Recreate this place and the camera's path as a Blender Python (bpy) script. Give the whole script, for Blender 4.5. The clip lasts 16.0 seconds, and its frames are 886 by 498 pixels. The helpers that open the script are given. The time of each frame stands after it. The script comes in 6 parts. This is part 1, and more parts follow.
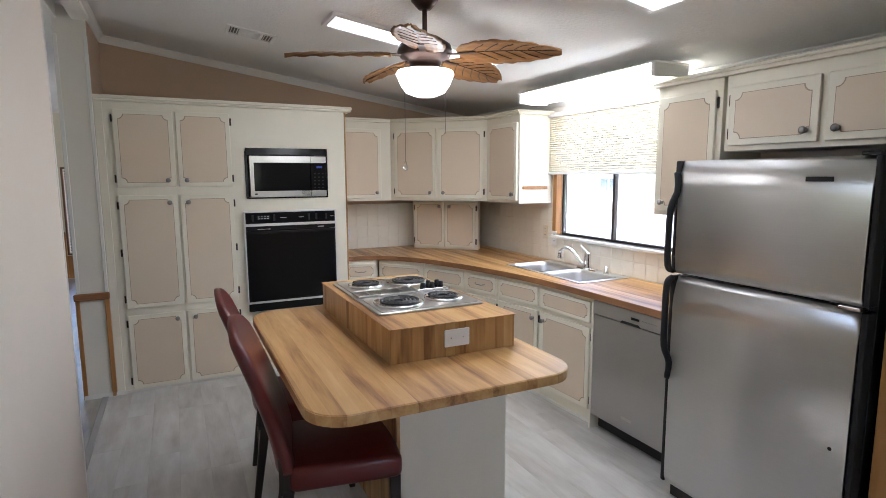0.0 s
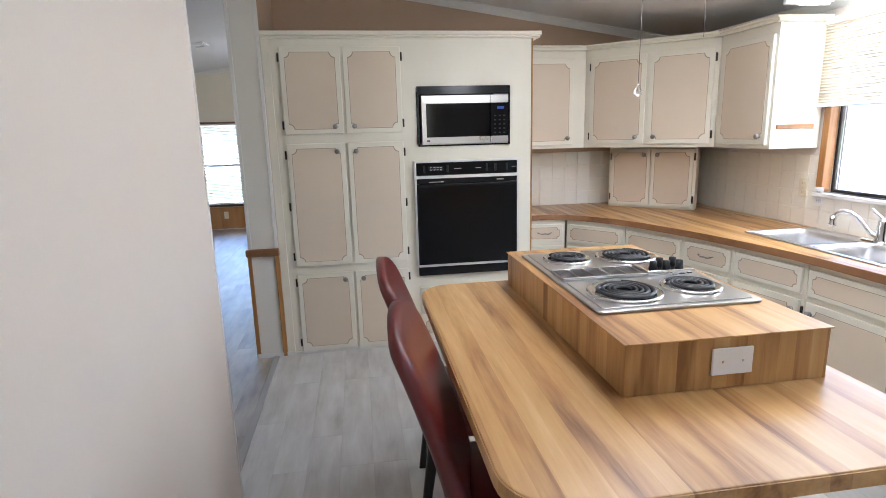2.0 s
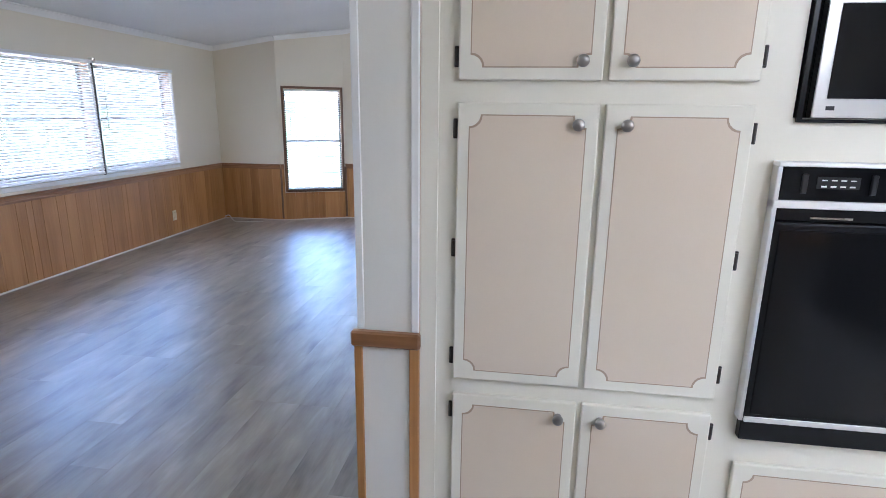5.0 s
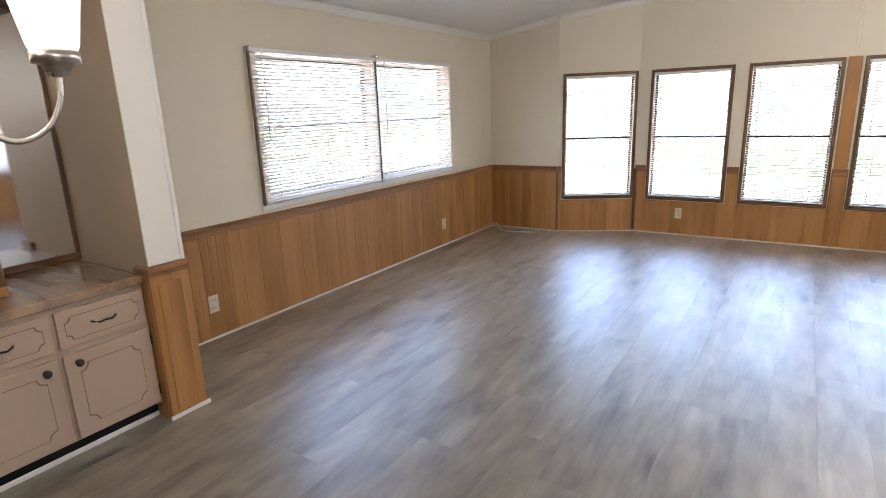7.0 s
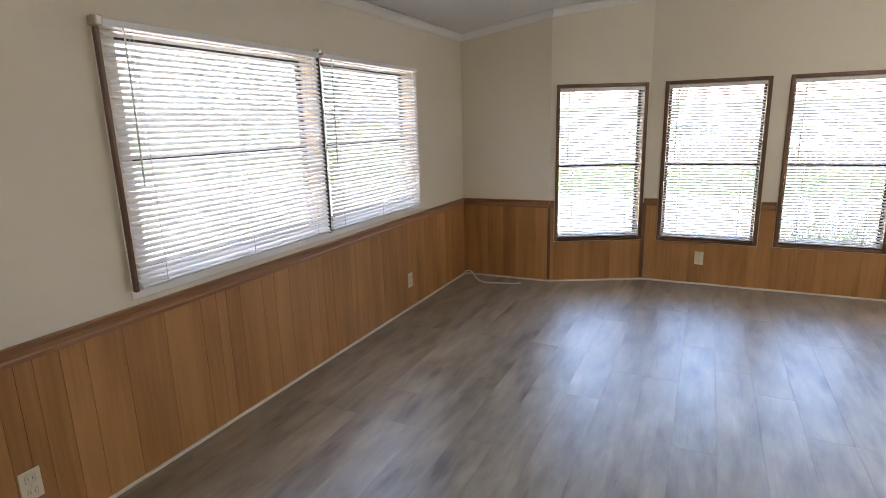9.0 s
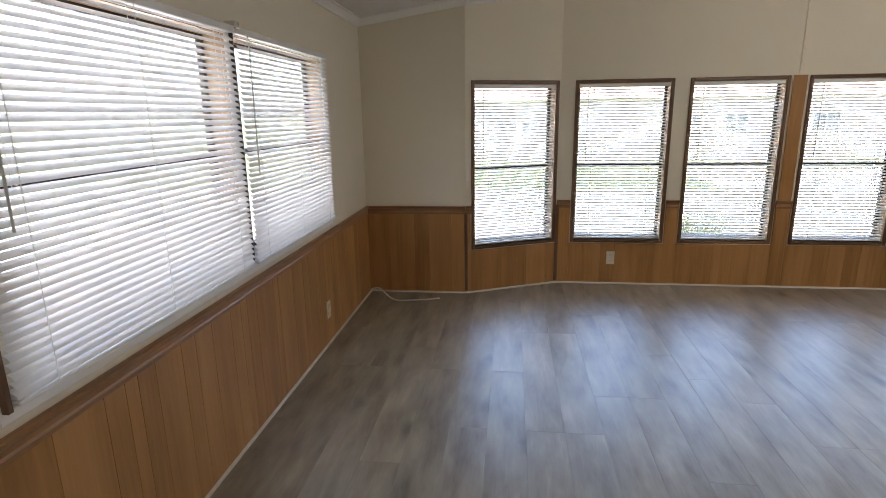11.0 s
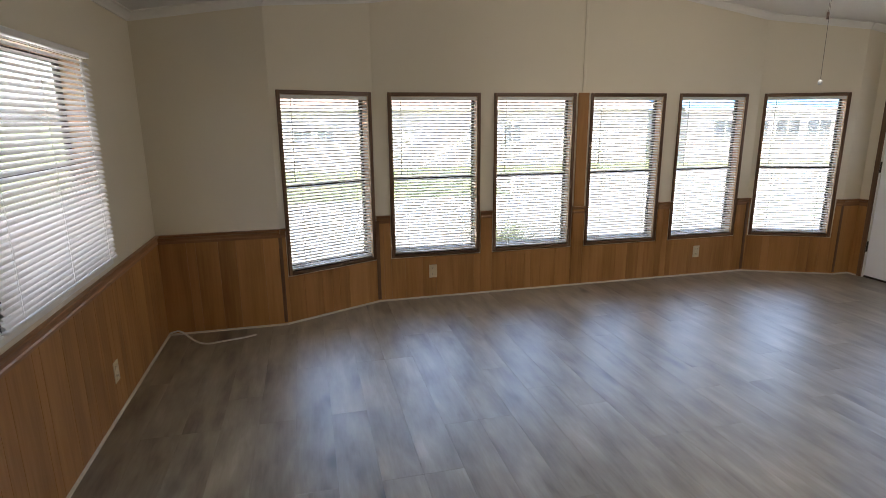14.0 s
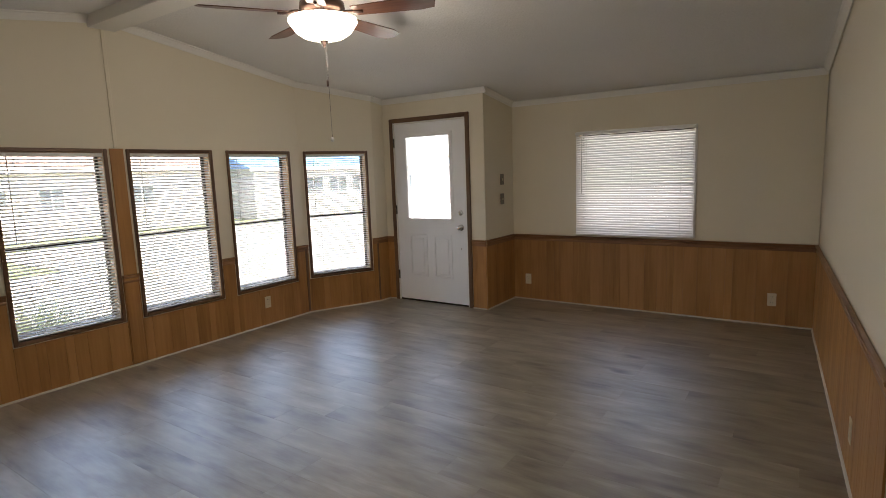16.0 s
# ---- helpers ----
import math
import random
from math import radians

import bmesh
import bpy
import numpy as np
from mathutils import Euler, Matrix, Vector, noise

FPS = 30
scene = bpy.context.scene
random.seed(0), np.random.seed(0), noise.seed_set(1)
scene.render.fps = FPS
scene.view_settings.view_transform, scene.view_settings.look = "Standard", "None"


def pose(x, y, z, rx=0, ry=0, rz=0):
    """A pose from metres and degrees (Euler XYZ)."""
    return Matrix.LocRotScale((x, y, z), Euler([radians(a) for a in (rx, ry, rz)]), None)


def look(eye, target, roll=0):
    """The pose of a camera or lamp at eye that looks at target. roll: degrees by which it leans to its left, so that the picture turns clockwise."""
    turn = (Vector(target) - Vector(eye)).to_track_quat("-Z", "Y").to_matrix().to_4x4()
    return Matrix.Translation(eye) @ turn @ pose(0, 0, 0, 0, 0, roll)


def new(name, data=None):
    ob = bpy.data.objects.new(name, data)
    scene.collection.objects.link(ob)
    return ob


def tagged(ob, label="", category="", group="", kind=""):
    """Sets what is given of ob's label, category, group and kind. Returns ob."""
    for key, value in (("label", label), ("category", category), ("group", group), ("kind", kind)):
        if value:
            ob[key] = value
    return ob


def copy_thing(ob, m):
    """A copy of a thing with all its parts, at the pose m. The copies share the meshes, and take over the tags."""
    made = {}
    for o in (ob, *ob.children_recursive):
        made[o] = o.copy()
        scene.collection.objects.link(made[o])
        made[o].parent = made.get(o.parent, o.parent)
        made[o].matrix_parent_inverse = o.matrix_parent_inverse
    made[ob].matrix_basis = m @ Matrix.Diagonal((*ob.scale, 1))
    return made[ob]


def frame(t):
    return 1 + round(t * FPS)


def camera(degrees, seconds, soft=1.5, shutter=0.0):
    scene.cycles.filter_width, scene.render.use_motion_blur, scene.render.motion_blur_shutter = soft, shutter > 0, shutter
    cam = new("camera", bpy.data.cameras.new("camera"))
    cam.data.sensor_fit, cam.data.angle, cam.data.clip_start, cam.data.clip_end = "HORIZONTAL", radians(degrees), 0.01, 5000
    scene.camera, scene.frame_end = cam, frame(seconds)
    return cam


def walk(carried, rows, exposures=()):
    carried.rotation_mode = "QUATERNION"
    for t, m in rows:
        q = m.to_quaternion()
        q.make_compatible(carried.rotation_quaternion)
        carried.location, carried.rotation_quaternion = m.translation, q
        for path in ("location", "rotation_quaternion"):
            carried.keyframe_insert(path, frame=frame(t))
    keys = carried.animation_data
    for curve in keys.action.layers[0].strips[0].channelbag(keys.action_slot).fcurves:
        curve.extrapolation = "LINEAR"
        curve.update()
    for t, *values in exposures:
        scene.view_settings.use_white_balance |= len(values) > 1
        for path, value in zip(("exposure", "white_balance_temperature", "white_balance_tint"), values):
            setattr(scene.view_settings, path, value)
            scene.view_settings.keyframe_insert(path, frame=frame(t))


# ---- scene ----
cam = camera(78.0, 16.0, 0.8)
PATH = [
    (0, (4.138, -9.738, 1.568), (5.008, -7.957, 1.304), -0.2),
    (0.5, (4.172, -9.696, 1.557), (4.88, -7.852, 1.243), -0.1),
    (1, (4.208, -9.538, 1.515), (4.677, -7.634, 1.12), -0.5),
    (1.5, (4.195, -9.286, 1.515), (4.616, -7.375, 1.101), -2.1),
    (2, (4.233, -8.978, 1.503), (4.523, -7.045, 1.079), -1.5),
    (2.5, (4.25, -8.65, 1.465), (4.428, -6.71, 1.01), -1.1),
    (3, (4.204, -8.276, 1.451), (4.376, -6.339, 0.984), -0.7),
    (3.2, (4.193, -8.121, 1.446), (4.268, -6.177, 0.98), -0.4),
    (5.3, (3.869, -6.677, 1.408), (3.424, -4.79, 0.917), 1.4),
    (5.4, (3.833, -6.64, 1.413), (3.244, -4.794, 0.919), 1.5),
    (5.5, (3.807, -6.591, 1.413), (3.074, -4.795, 0.926), 2.0),
    (6, (3.643, -6.322, 1.416), (2.56, -4.714, 0.922), 2.3),
    (6.5, (3.363, -6.108, 1.419), (2.265, -4.511, 0.927), -1.6),
    (7, (3.118, -5.84, 1.41), (2.05, -4.224, 0.913), -2.1),
    (7.5, (2.821, -5.548, 1.4), (1.835, -3.882, 0.899), -2.7),
    (8, (2.521, -5.275, 1.43), (1.702, -3.515, 0.949), -2.3),
    (8.2, (2.464, -5.153, 1.429), (1.602, -3.405, 0.982), -1.6),
    (10.3, (1.322, -4.469, 1.464), (0.687, -2.635, 0.983), -1.6),
    (10.5, (1.269, -4.474, 1.473), (0.796, -2.592, 0.99), -1.3),
    (11, (1.195, -4.399, 1.472), (0.951, -2.473, 0.993), -0.9),
    (11.5, (1.106, -4.371, 1.477), (1.136, -2.43, 0.997), 0.9),
    (12, (0.986, -4.432, 1.502), (1.102, -2.493, 1.022), -0.0),
    (12.5, (0.921, -4.437, 1.497), (1.074, -2.5, 1.025), 0.5),
    (13, (0.972, -4.355, 1.495), (1.29, -2.436, 1.028), 0.1),
    (13.5, (1.055, -4.214, 1.496), (1.404, -2.298, 1.038), 0.4),
    (14, (1.047, -4.106, 1.502), (1.515, -2.216, 1.045), -0.5),
    (14.5, (1.076, -4.089, 1.462), (1.852, -2.297, 1.032), -1.5),
    (15, (1.106, -4.082, 1.425), (2.26, -2.493, 1.045), -0.2),
    (15.5, (1.155, -4.093, 1.451), (2.641, -2.788, 1.153), 0.6),
    (16, (1.261, -4.111, 1.461), (2.901, -3.001, 1.182), -2.0),
]
EXPOSURES = [(0, 3.5, 5550, 11), (1.5, 3.87, 5500, 11), (3.2, 4.05, 5200, 12), (5.3, 4.46, 5050, 13), (5.6, 4.5, 5200, 14), (6.1, 4.5, 5550, 14), (6.5, 4.47, 5900, 14), (7.5, 4.4, 6200, 14), (8.2, 4.2, 6250, 14), (10.3, 3.7, 6300, 12), (13, 3.43, 6500, 12), (14.5, 3.25, 6700, 12), (16, 3.1, 6950, 12)]
walk(cam, [(t, look(eye, target, roll)) for t, eye, target, roll in PATH], EXPOSURES)

# ---- world and light ----
world = bpy.data.worlds.new("sky")
scene.world = world
world.use_nodes = True
wn = world.node_tree.nodes
sky = wn.new("ShaderNodeTexSky")
sky.sky_type, sky.sun_disc = "NISHITA", False
sky.sun_elevation, sky.sun_rotation = radians(64), radians(180)
sky.dust_density = 4.0
wn["Background"].inputs[1].default_value = 0.15
world.node_tree.links.new(sky.outputs[0], wn["Background"].inputs[0])
sun = new("sun", bpy.data.lights.new("sun", "SUN"))
sun.data.energy, sun.data.angle, sun.data.color = 2.3, radians(0.6), (1.0, 0.95, 0.87)
SUN_FROM = Vector((0.01, -0.4383, 0.8988))
sun.matrix_world = look(SUN_FROM * 30, (0, 0, 0))


def lamp(name, where, watts, size, colour=(1.0, 0.93, 0.83)):
    ob = new(name, bpy.data.lights.new(name, "POINT"))
    ob.data.energy, ob.data.shadow_soft_size, ob.data.color = watts, size, colour
    ob.location = where
    return ob


# ---- materials ----
def nodes_of(name):
    m = bpy.data.materials.new(name)
    m.use_nodes = True
    t = m.node_tree
    return m, t.nodes, t.links, t.nodes["Principled BSDF"]


def paint(name, colour, rough=0.5, metal=0.0, var=0.06, scale=3.0, bump=0.0, bscale=80.0, stretch=(1, 1, 1), coat=0.0):
    """Paint, plastic, metal or plaster: a base colour with two scales of variation and a fine relief."""
    m, n, l, b = nodes_of(name)
    b.inputs["Metallic"].default_value = metal
    b.inputs["Coat Weight"].default_value = coat
    tc = n.new("ShaderNodeTexCoord")
    mp = n.new("ShaderNodeMapping")
    mp.inputs["Scale"].default_value = stretch
    l.new(tc.outputs["Object"], mp.inputs["Vector"])
    big = n.new("ShaderNodeTexNoise")
    big.inputs["Scale"].default_value, big.inputs["Detail"].default_value = scale, 4
    small = n.new("ShaderNodeTexNoise")
    small.inputs["Scale"].default_value, small.inputs["Detail"].default_value = bscale, 3
    l.new(mp.outputs[0], big.inputs["Vector"])
    l.new(mp.outputs[0], small.inputs["Vector"])
    mix = n.new("ShaderNodeMix")
    mix.data_type, mix.blend_type = "RGBA", "MIX"
    dark = tuple(c * (1 - var * 2) for c in colour)
    lite = tuple(min(1, c * (1 + var)) for c in colour)
    mix.inputs[6].default_value, mix.inputs[7].default_value = (*dark, 1), (*lite, 1)
    add = n.new("ShaderNodeMath")
    add.operation = "MULTIPLY_ADD"
    add.inputs[1].default_value = 0.35
    l.new(small.outputs[0], add.inputs[0])
    l.new(big.outputs[0], add.inputs[2])
    l.new(add.outputs[0], mix.inputs[0])
    l.new(mix.outputs[2], b.inputs["Base Color"])
    ro = n.new("ShaderNodeMapRange")
    ro.inputs[3].default_value, ro.inputs[4].default_value = max(0.03, rough - 0.08), min(1, rough + 0.08)
    l.new(small.outputs[0], ro.inputs[0])
    l.new(ro.outputs[0], b.inputs["Roughness"])
    if bump:
        bp = n.new("ShaderNodeBump")
        bp.inputs["Strength"].default_value, bp.inputs["Distance"].default_value = bump, 0.004
        l.new(small.outputs[0], bp.inputs["Height"])
        l.new(bp.outputs[0], b.inputs["Normal"])
    return m


def timber(name, cols, rough=0.4, axis=2, ring=9.0, fine=70.0, tone=0.25, bump=0.12, coat=0.0, half=0.26, blotch=1.6, grain=0.45, spec=0.5, patch=0.55, along=0.06):
    """Wood with its grain along one axis; every piece takes its own tone and its own stretch of grain."""
    m, n, l, b = nodes_of(name)
    b.inputs["Coat Weight"].default_value = coat
    b.inputs["Coat Roughness"].default_value = max(0.2, rough)
    tc, oi = n.new("ShaderNodeTexCoord"), n.new("ShaderNodeObjectInfo")
    off = n.new("ShaderNodeVectorMath")
    off.operation = "MULTIPLY_ADD"
    off.inputs[1].default_value = (1, 1, 1)
    sc = n.new("ShaderNodeVectorMath")
    sc.operation = "SCALE"
    sc.inputs[0].default_value = (37.0, 53.0, 71.0)
    l.new(oi.outputs["Random"], sc.inputs["Scale"])
    l.new(tc.outputs["Object"], off.inputs[0])
    l.new(sc.outputs[0], off.inputs[2])
    s = [1.0, 1.0, 1.0]
    s[axis] = along
    mp = n.new("ShaderNodeMapping")
    mp.inputs["Scale"].default_value = s
    l.new(off.outputs[0], mp.inputs["Vector"])
    n1 = n.new("ShaderNodeTexNoise")
    n1.inputs["Scale"].default_value, n1.inputs["Detail"].default_value, n1.inputs["Distortion"].default_value = ring, 5, 0.6
    n2 = n.new("ShaderNodeTexNoise")
    n2.inputs["Scale"].default_value, n2.inputs["Detail"].default_value = fine, 3
    l.new(mp.outputs[0], n1.inputs["Vector"])
    l.new(mp.outputs[0], n2.inputs["Vector"])
    n3 = n.new("ShaderNodeTexNoise")
    n3.inputs["Scale"].default_value, n3.inputs["Detail"].default_value = blotch * 2.2, 2
    sb = [1.0, 1.0, 1.0]
    sb[axis] = 0.4
    mb = n.new("ShaderNodeMapping")
    mb.inputs["Scale"].default_value = sb
    l.new(off.outputs[0], mb.inputs["Vector"])
    l.new(mb.outputs[0], n3.inputs["Vector"])
    a = n.new("ShaderNodeMath")
    a.operation = "MULTIPLY_ADD"
    a.inputs[1].default_value = grain
    l.new(n2.outputs[0], a.inputs[0])
    l.new(n1.outputs[0], a.inputs[2])
    a2 = n.new("ShaderNodeMath")
    a2.operation = "MULTIPLY_ADD"
    a2.inputs[1].default_value = patch
    l.new(n3.outputs[0], a2.inputs[0])
    l.new(a.outputs[0], a2.inputs[2])
    a3 = n.new("ShaderNodeMath")
    a3.operation = "MULTIPLY_ADD"
    a3.inputs[1].default_value, = (tone,)
    l.new(oi.outputs["Random"], a3.inputs[0])
    l.new(a2.outputs[0], a3.inputs[2])
    mr = n.new("ShaderNodeMapRange")
    mid_ = 0.5 + (patch + grain + tone) * 0.5
    mr.inputs[1].default_value, mr.inputs[2].default_value = mid_ - half, mid_ + half
    l.new(a3.outputs[0], mr.inputs[0])
    cr = n.new("ShaderNodeValToRGB")
    e = cr.color_ramp.elements
    e[0].color, e[1].color = (*cols[0], 1), (*cols[-1], 1)
    for k, c in enumerate(cols[1:-1]):
        x = e.new((k + 1) / (len(cols) - 1))
        x.color = (*c, 1)
    l.new(mr.outputs[0], cr.inputs[0])
    b.inputs["Specular IOR Level"].default_value = spec
    l.new(cr.outputs[0], b.inputs["Base Color"])
    ro = n.new("ShaderNodeMapRange")
    ro.inputs[3].default_value, ro.inputs[4].default_value = rough + 0.1, rough - 0.08
    l.new(n2.outputs[0], ro.inputs[0])
    l.new(ro.outputs[0], b.inputs["Roughness"])
    bp = n.new("ShaderNodeBump")
    bp.inputs["Strength"].default_value, bp.inputs["Distance"].default_value = bump, 0.003
    l.new(n2.outputs[0], bp.inputs["Height"])
    l.new(bp.outputs[0], b.inputs["Normal"])
    return m


def plank_floor(name, cols, rough, coat, spec, knot):
    """Wood-look vinyl: cloudy streaks along y, fine grain, dark knots with a halo, each plank its own stretch."""
    m, n, l, b = nodes_of(name)
    b.inputs["Coat Weight"].default_value = coat
    b.inputs["Coat Roughness"].default_value = rough
    b.inputs["Specular IOR Level"].default_value = spec
    tc, oi = n.new("ShaderNodeTexCoord"), n.new("ShaderNodeObjectInfo")
    sc = n.new("ShaderNodeVectorMath")
    sc.operation = "SCALE"
    sc.inputs[0].default_value = (37.0, 53.0, 71.0)
    l.new(oi.outputs["Random"], sc.inputs["Scale"])
    off = n.new("ShaderNodeVectorMath")
    off.operation = "ADD"
    l.new(tc.outputs["Object"], off.inputs[0])
    l.new(sc.outputs[0], off.inputs[1])

    def noise(scale, along, detail, dist=0.0):
        mp = n.new("ShaderNodeMapping")
        mp.inputs["Scale"].default_value = (1, along, 1)
        l.new(off.outputs[0], mp.inputs["Vector"])
        t = n.new("ShaderNodeTexNoise")
        t.inputs["Scale"].default_value, t.inputs["Detail"].default_value, t.inputs["Distortion"].default_value = scale, detail, dist
        l.new(mp.outputs[0], t.inputs["Vector"])
        return t, mp

    def madd(a, k, c):
        x = n.new("ShaderNodeMath")
        x.operation = "MULTIPLY_ADD"
        x.inputs[1].default_value = k
        l.new(a, x.inputs[0])
        if isinstance(c, float):
            x.inputs[2].default_value = c
        else:
            l.new(c, x.inputs[2])
        return x.outputs[0]

    cloud, _ = noise(7.5, 0.36, 3)
    streak, _ = noise(15.0, 0.17, 4, 0.6)
    fine, _ = noise(110.0, 0.10, 3)
    v = madd(cloud.outputs[0], 1.45, -0.95)
    v = madd(streak.outputs[0], 0.95, v)
    v = madd(fine.outputs[0], 0.30, v)
    v = madd(oi.outputs["Random"], 0.20, v)
    cr = n.new("ShaderNodeValToRGB")
    e = cr.color_ramp.elements
    e[0].color, e[1].color = (*cols[0], 1), (*cols[-1], 1)
    for k, c in enumerate(cols[1:-1]):
        e.new((k + 1) / (len(cols) - 1)).color = (*c, 1)
    l.new(v, cr.inputs[0])
    wob, _ = noise(9.0, 0.6, 3)
    wb = n.new("ShaderNodeVectorMath")
    wb.operation = "MULTIPLY_ADD"
    wb.inputs[1].default_value = (0.10, 0.10, 0.0)
    l.new(wob.outputs["Color"], wb.inputs[0])
    l.new(off.outputs[0], wb.inputs[2])
    km = n.new("ShaderNodeMapping")
    km.inputs["Scale"].default_value = (1, 0.36, 1)
    l.new(wb.outputs[0], km.inputs["Vector"])
    vo = n.new("ShaderNodeTexVoronoi")
    vo.inputs["Scale"].default_value = 4.2
    l.new(km.outputs[0], vo.inputs["Vector"])
    kr = n.new("ShaderNodeMapRange")
    kr.interpolation_type = "SMOOTHSTEP"
    kr.inputs[1].default_value, kr.inputs[2].default_value, kr.inputs[3].default_value, kr.inputs[4].default_value = 0.0, 0.23, 1.0, 0.0
    l.new(vo.outputs["Distance"], kr.inputs[0])
    pick = n.new("ShaderNodeSeparateColor")
    l.new(vo.outputs["Color"], pick.inputs[0])
    some = n.new("ShaderNodeMapRange")
    some.inputs[1].default_value, some.inputs[2].default_value = 0.35, 0.8
    l.new(pick.outputs[0], some.inputs[0])
    amt = n.new("ShaderNodeMath")
    amt.operation = "MULTIPLY"
    l.new(kr.outputs[0], amt.inputs[0])
    l.new(some.outputs[0], amt.inputs[1])
    am2 = n.new("ShaderNodeMath")
    am2.operation = "MULTIPLY"
    am2.inputs[1].default_value = min(1.0, knot * 2)
    l.new(amt.outputs[0], am2.inputs[0])
    mix = n.new("ShaderNodeMix")
    mix.data_type = "RGBA"
    mix.inputs[7].default_value = (*(c * 0.22 for c in cols[0]), 1)
    l.new(am2.outputs[0], mix.inputs[0])
    l.new(cr.outputs[0], mix.inputs[6])
    l.new(mix.outputs[2], b.inputs["Base Color"])
    ro = n.new("ShaderNodeMapRange")
    ro.inputs[3].default_value, ro.inputs[4].default_value = rough + 0.02, rough - 0.02
    l.new(streak.outputs[0], ro.inputs[0])
    l.new(ro.outputs[0], b.inputs["Roughness"])
    bp = n.new("ShaderNodeBump")
    bp.inputs["Strength"].default_value, bp.inputs["Distance"].default_value = 0.03, 0.003
    l.new(fine.outputs[0], bp.inputs["Height"])
    l.new(bp.outputs[0], b.inputs["Normal"])
    return m


def butcher(name, cols, axis, rough, coat):
    """Laminate printed as wood staves: strips of uneven tone along one axis with flowing grain."""
    m, n, l, b = nodes_of(name)
    b.inputs["Coat Weight"].default_value = coat
    b.inputs["Coat Roughness"].default_value = rough
    tc = n.new("ShaderNodeTexCoord")
    sep = n.new("ShaderNodeSeparateXYZ")
    l.new(tc.outputs["Object"], sep.inputs[0])
    across = sep.outputs[0]
    if axis == 2:
        ad = n.new("ShaderNodeMath")
        ad.operation = "ADD"
        l.new(sep.outputs[0], ad.inputs[0])
        l.new(sep.outputs[1], ad.inputs[1])
        across = ad.outputs[0]
    s = [1.0, 1.0, 1.0]
    s[axis] = 0.09

    def noise(scale, detail, dist=0.0):
        mp = n.new("ShaderNodeMapping")
        mp.inputs["Scale"].default_value = s
        l.new(tc.outputs["Object"], mp.inputs["Vector"])
        t = n.new("ShaderNodeTexNoise")
        t.inputs["Scale"].default_value, t.inputs["Detail"].default_value, t.inputs["Distortion"].default_value = scale, detail, dist
        l.new(mp.outputs[0], t.inputs["Vector"])
        return t.outputs[0]

    def madd(a, k, c):
        x = n.new("ShaderNodeMath")
        x.operation = "MULTIPLY_ADD"
        x.inputs[1].default_value = k
        l.new(a, x.inputs[0])
        if isinstance(c, float):
            x.inputs[2].default_value = c
        else:
            l.new(c, x.inputs[2])
        return x.outputs[0]

    wave = madd(noise(5.0, 2), 0.05, across)
    sn = n.new("ShaderNodeMath")
    sn.operation = "SNAP"
    sn.inputs[1].default_value = 0.047
    l.new(wave, sn.inputs[0])
    wn_ = n.new("ShaderNodeTexWhiteNoise")
    wn_.noise_dimensions = "1D"
    l.new(sn.outputs[0], wn_.inputs["W"])
    v = madd(wn_.outputs[0], 0.55, -0.90)
    v = madd(noise(13.0, 4, 0.8), 1.6, v)
    v = madd(noise(75.0, 3), 0.55, v)
    cr = n.new("ShaderNodeValToRGB")
    e = cr.color_ramp.elements
    e[0].color, e[1].color = (*cols[0], 1), (*cols[-1], 1)
    for k, c in enumerate(cols[1:-1]):
        e.new((k + 1) / (len(cols) - 1)).color = (*c, 1)
    l.new(v, cr.inputs[0])
    l.new(cr.outputs[0], b.inputs["Base Color"])
    ro = n.new("ShaderNodeMapRange")
    ro.inputs[3].default_value, ro.inputs[4].default_value = rough + 0.08, rough - 0.06
    l.new(v, ro.inputs[0])
    l.new(ro.outputs[0], b.inputs["Roughness"])
    return m


def brushed(name, colour, rough):
    """Steel brushed across, so that reflections smear sideways."""
    m, n, l, b = nodes_of(name)
    b.inputs["Metallic"].default_value = 1.0
    b.inputs["Roughness"].default_value = rough
    b.inputs["Anisotropic"].default_value = 0.96
    tg = n.new("ShaderNodeCombineXYZ")
    tg.inputs[1].default_value = 1.0
    l.new(tg.outputs[0], b.inputs["Tangent"])
    tc = n.new("ShaderNodeTexCoord")
    mp = n.new("ShaderNodeMapping")
    mp.inputs["Scale"].default_value = (1.5, 1.5, 90)
    l.new(tc.outputs["Object"], mp.inputs["Vector"])
    t = n.new("ShaderNodeTexNoise")
    t.inputs["Scale"].default_value, t.inputs["Detail"].default_value = 4, 3
    l.new(mp.outputs[0], t.inputs["Vector"])
    mx = n.new("ShaderNodeMix")
    mx.data_type = "RGBA"
    mx.inputs[6].default_value, mx.inputs[7].default_value = (*(c * 0.94 for c in colour), 1), (*(c * 1.05 for c in colour), 1)
    l.new(t.outputs[0], mx.inputs[0])
    l.new(mx.outputs[2], b.inputs["Base Color"])
    return m


def glow(name, colour, strength):
    m, n, l, b = nodes_of(name)
    b.inputs["Base Color"].default_value = (*colour, 1)
    b.inputs["Emission Color"].default_value = (*colour, 1)
    b.inputs["Emission Strength"].default_value = strength
    b.inputs["Roughness"].default_value = 0.4
    return m


def clear(name, rough=0.0, colour=(1, 1, 1), ior=1.45):
    m, n, l, b = nodes_of(name)
    b.inputs["Base Color"].default_value = (*colour, 1)
    b.inputs["Transmission Weight"].default_value = 1
    b.inputs["Roughness"].default_value, b.inputs["IOR"].default_value = rough, ior
    return m


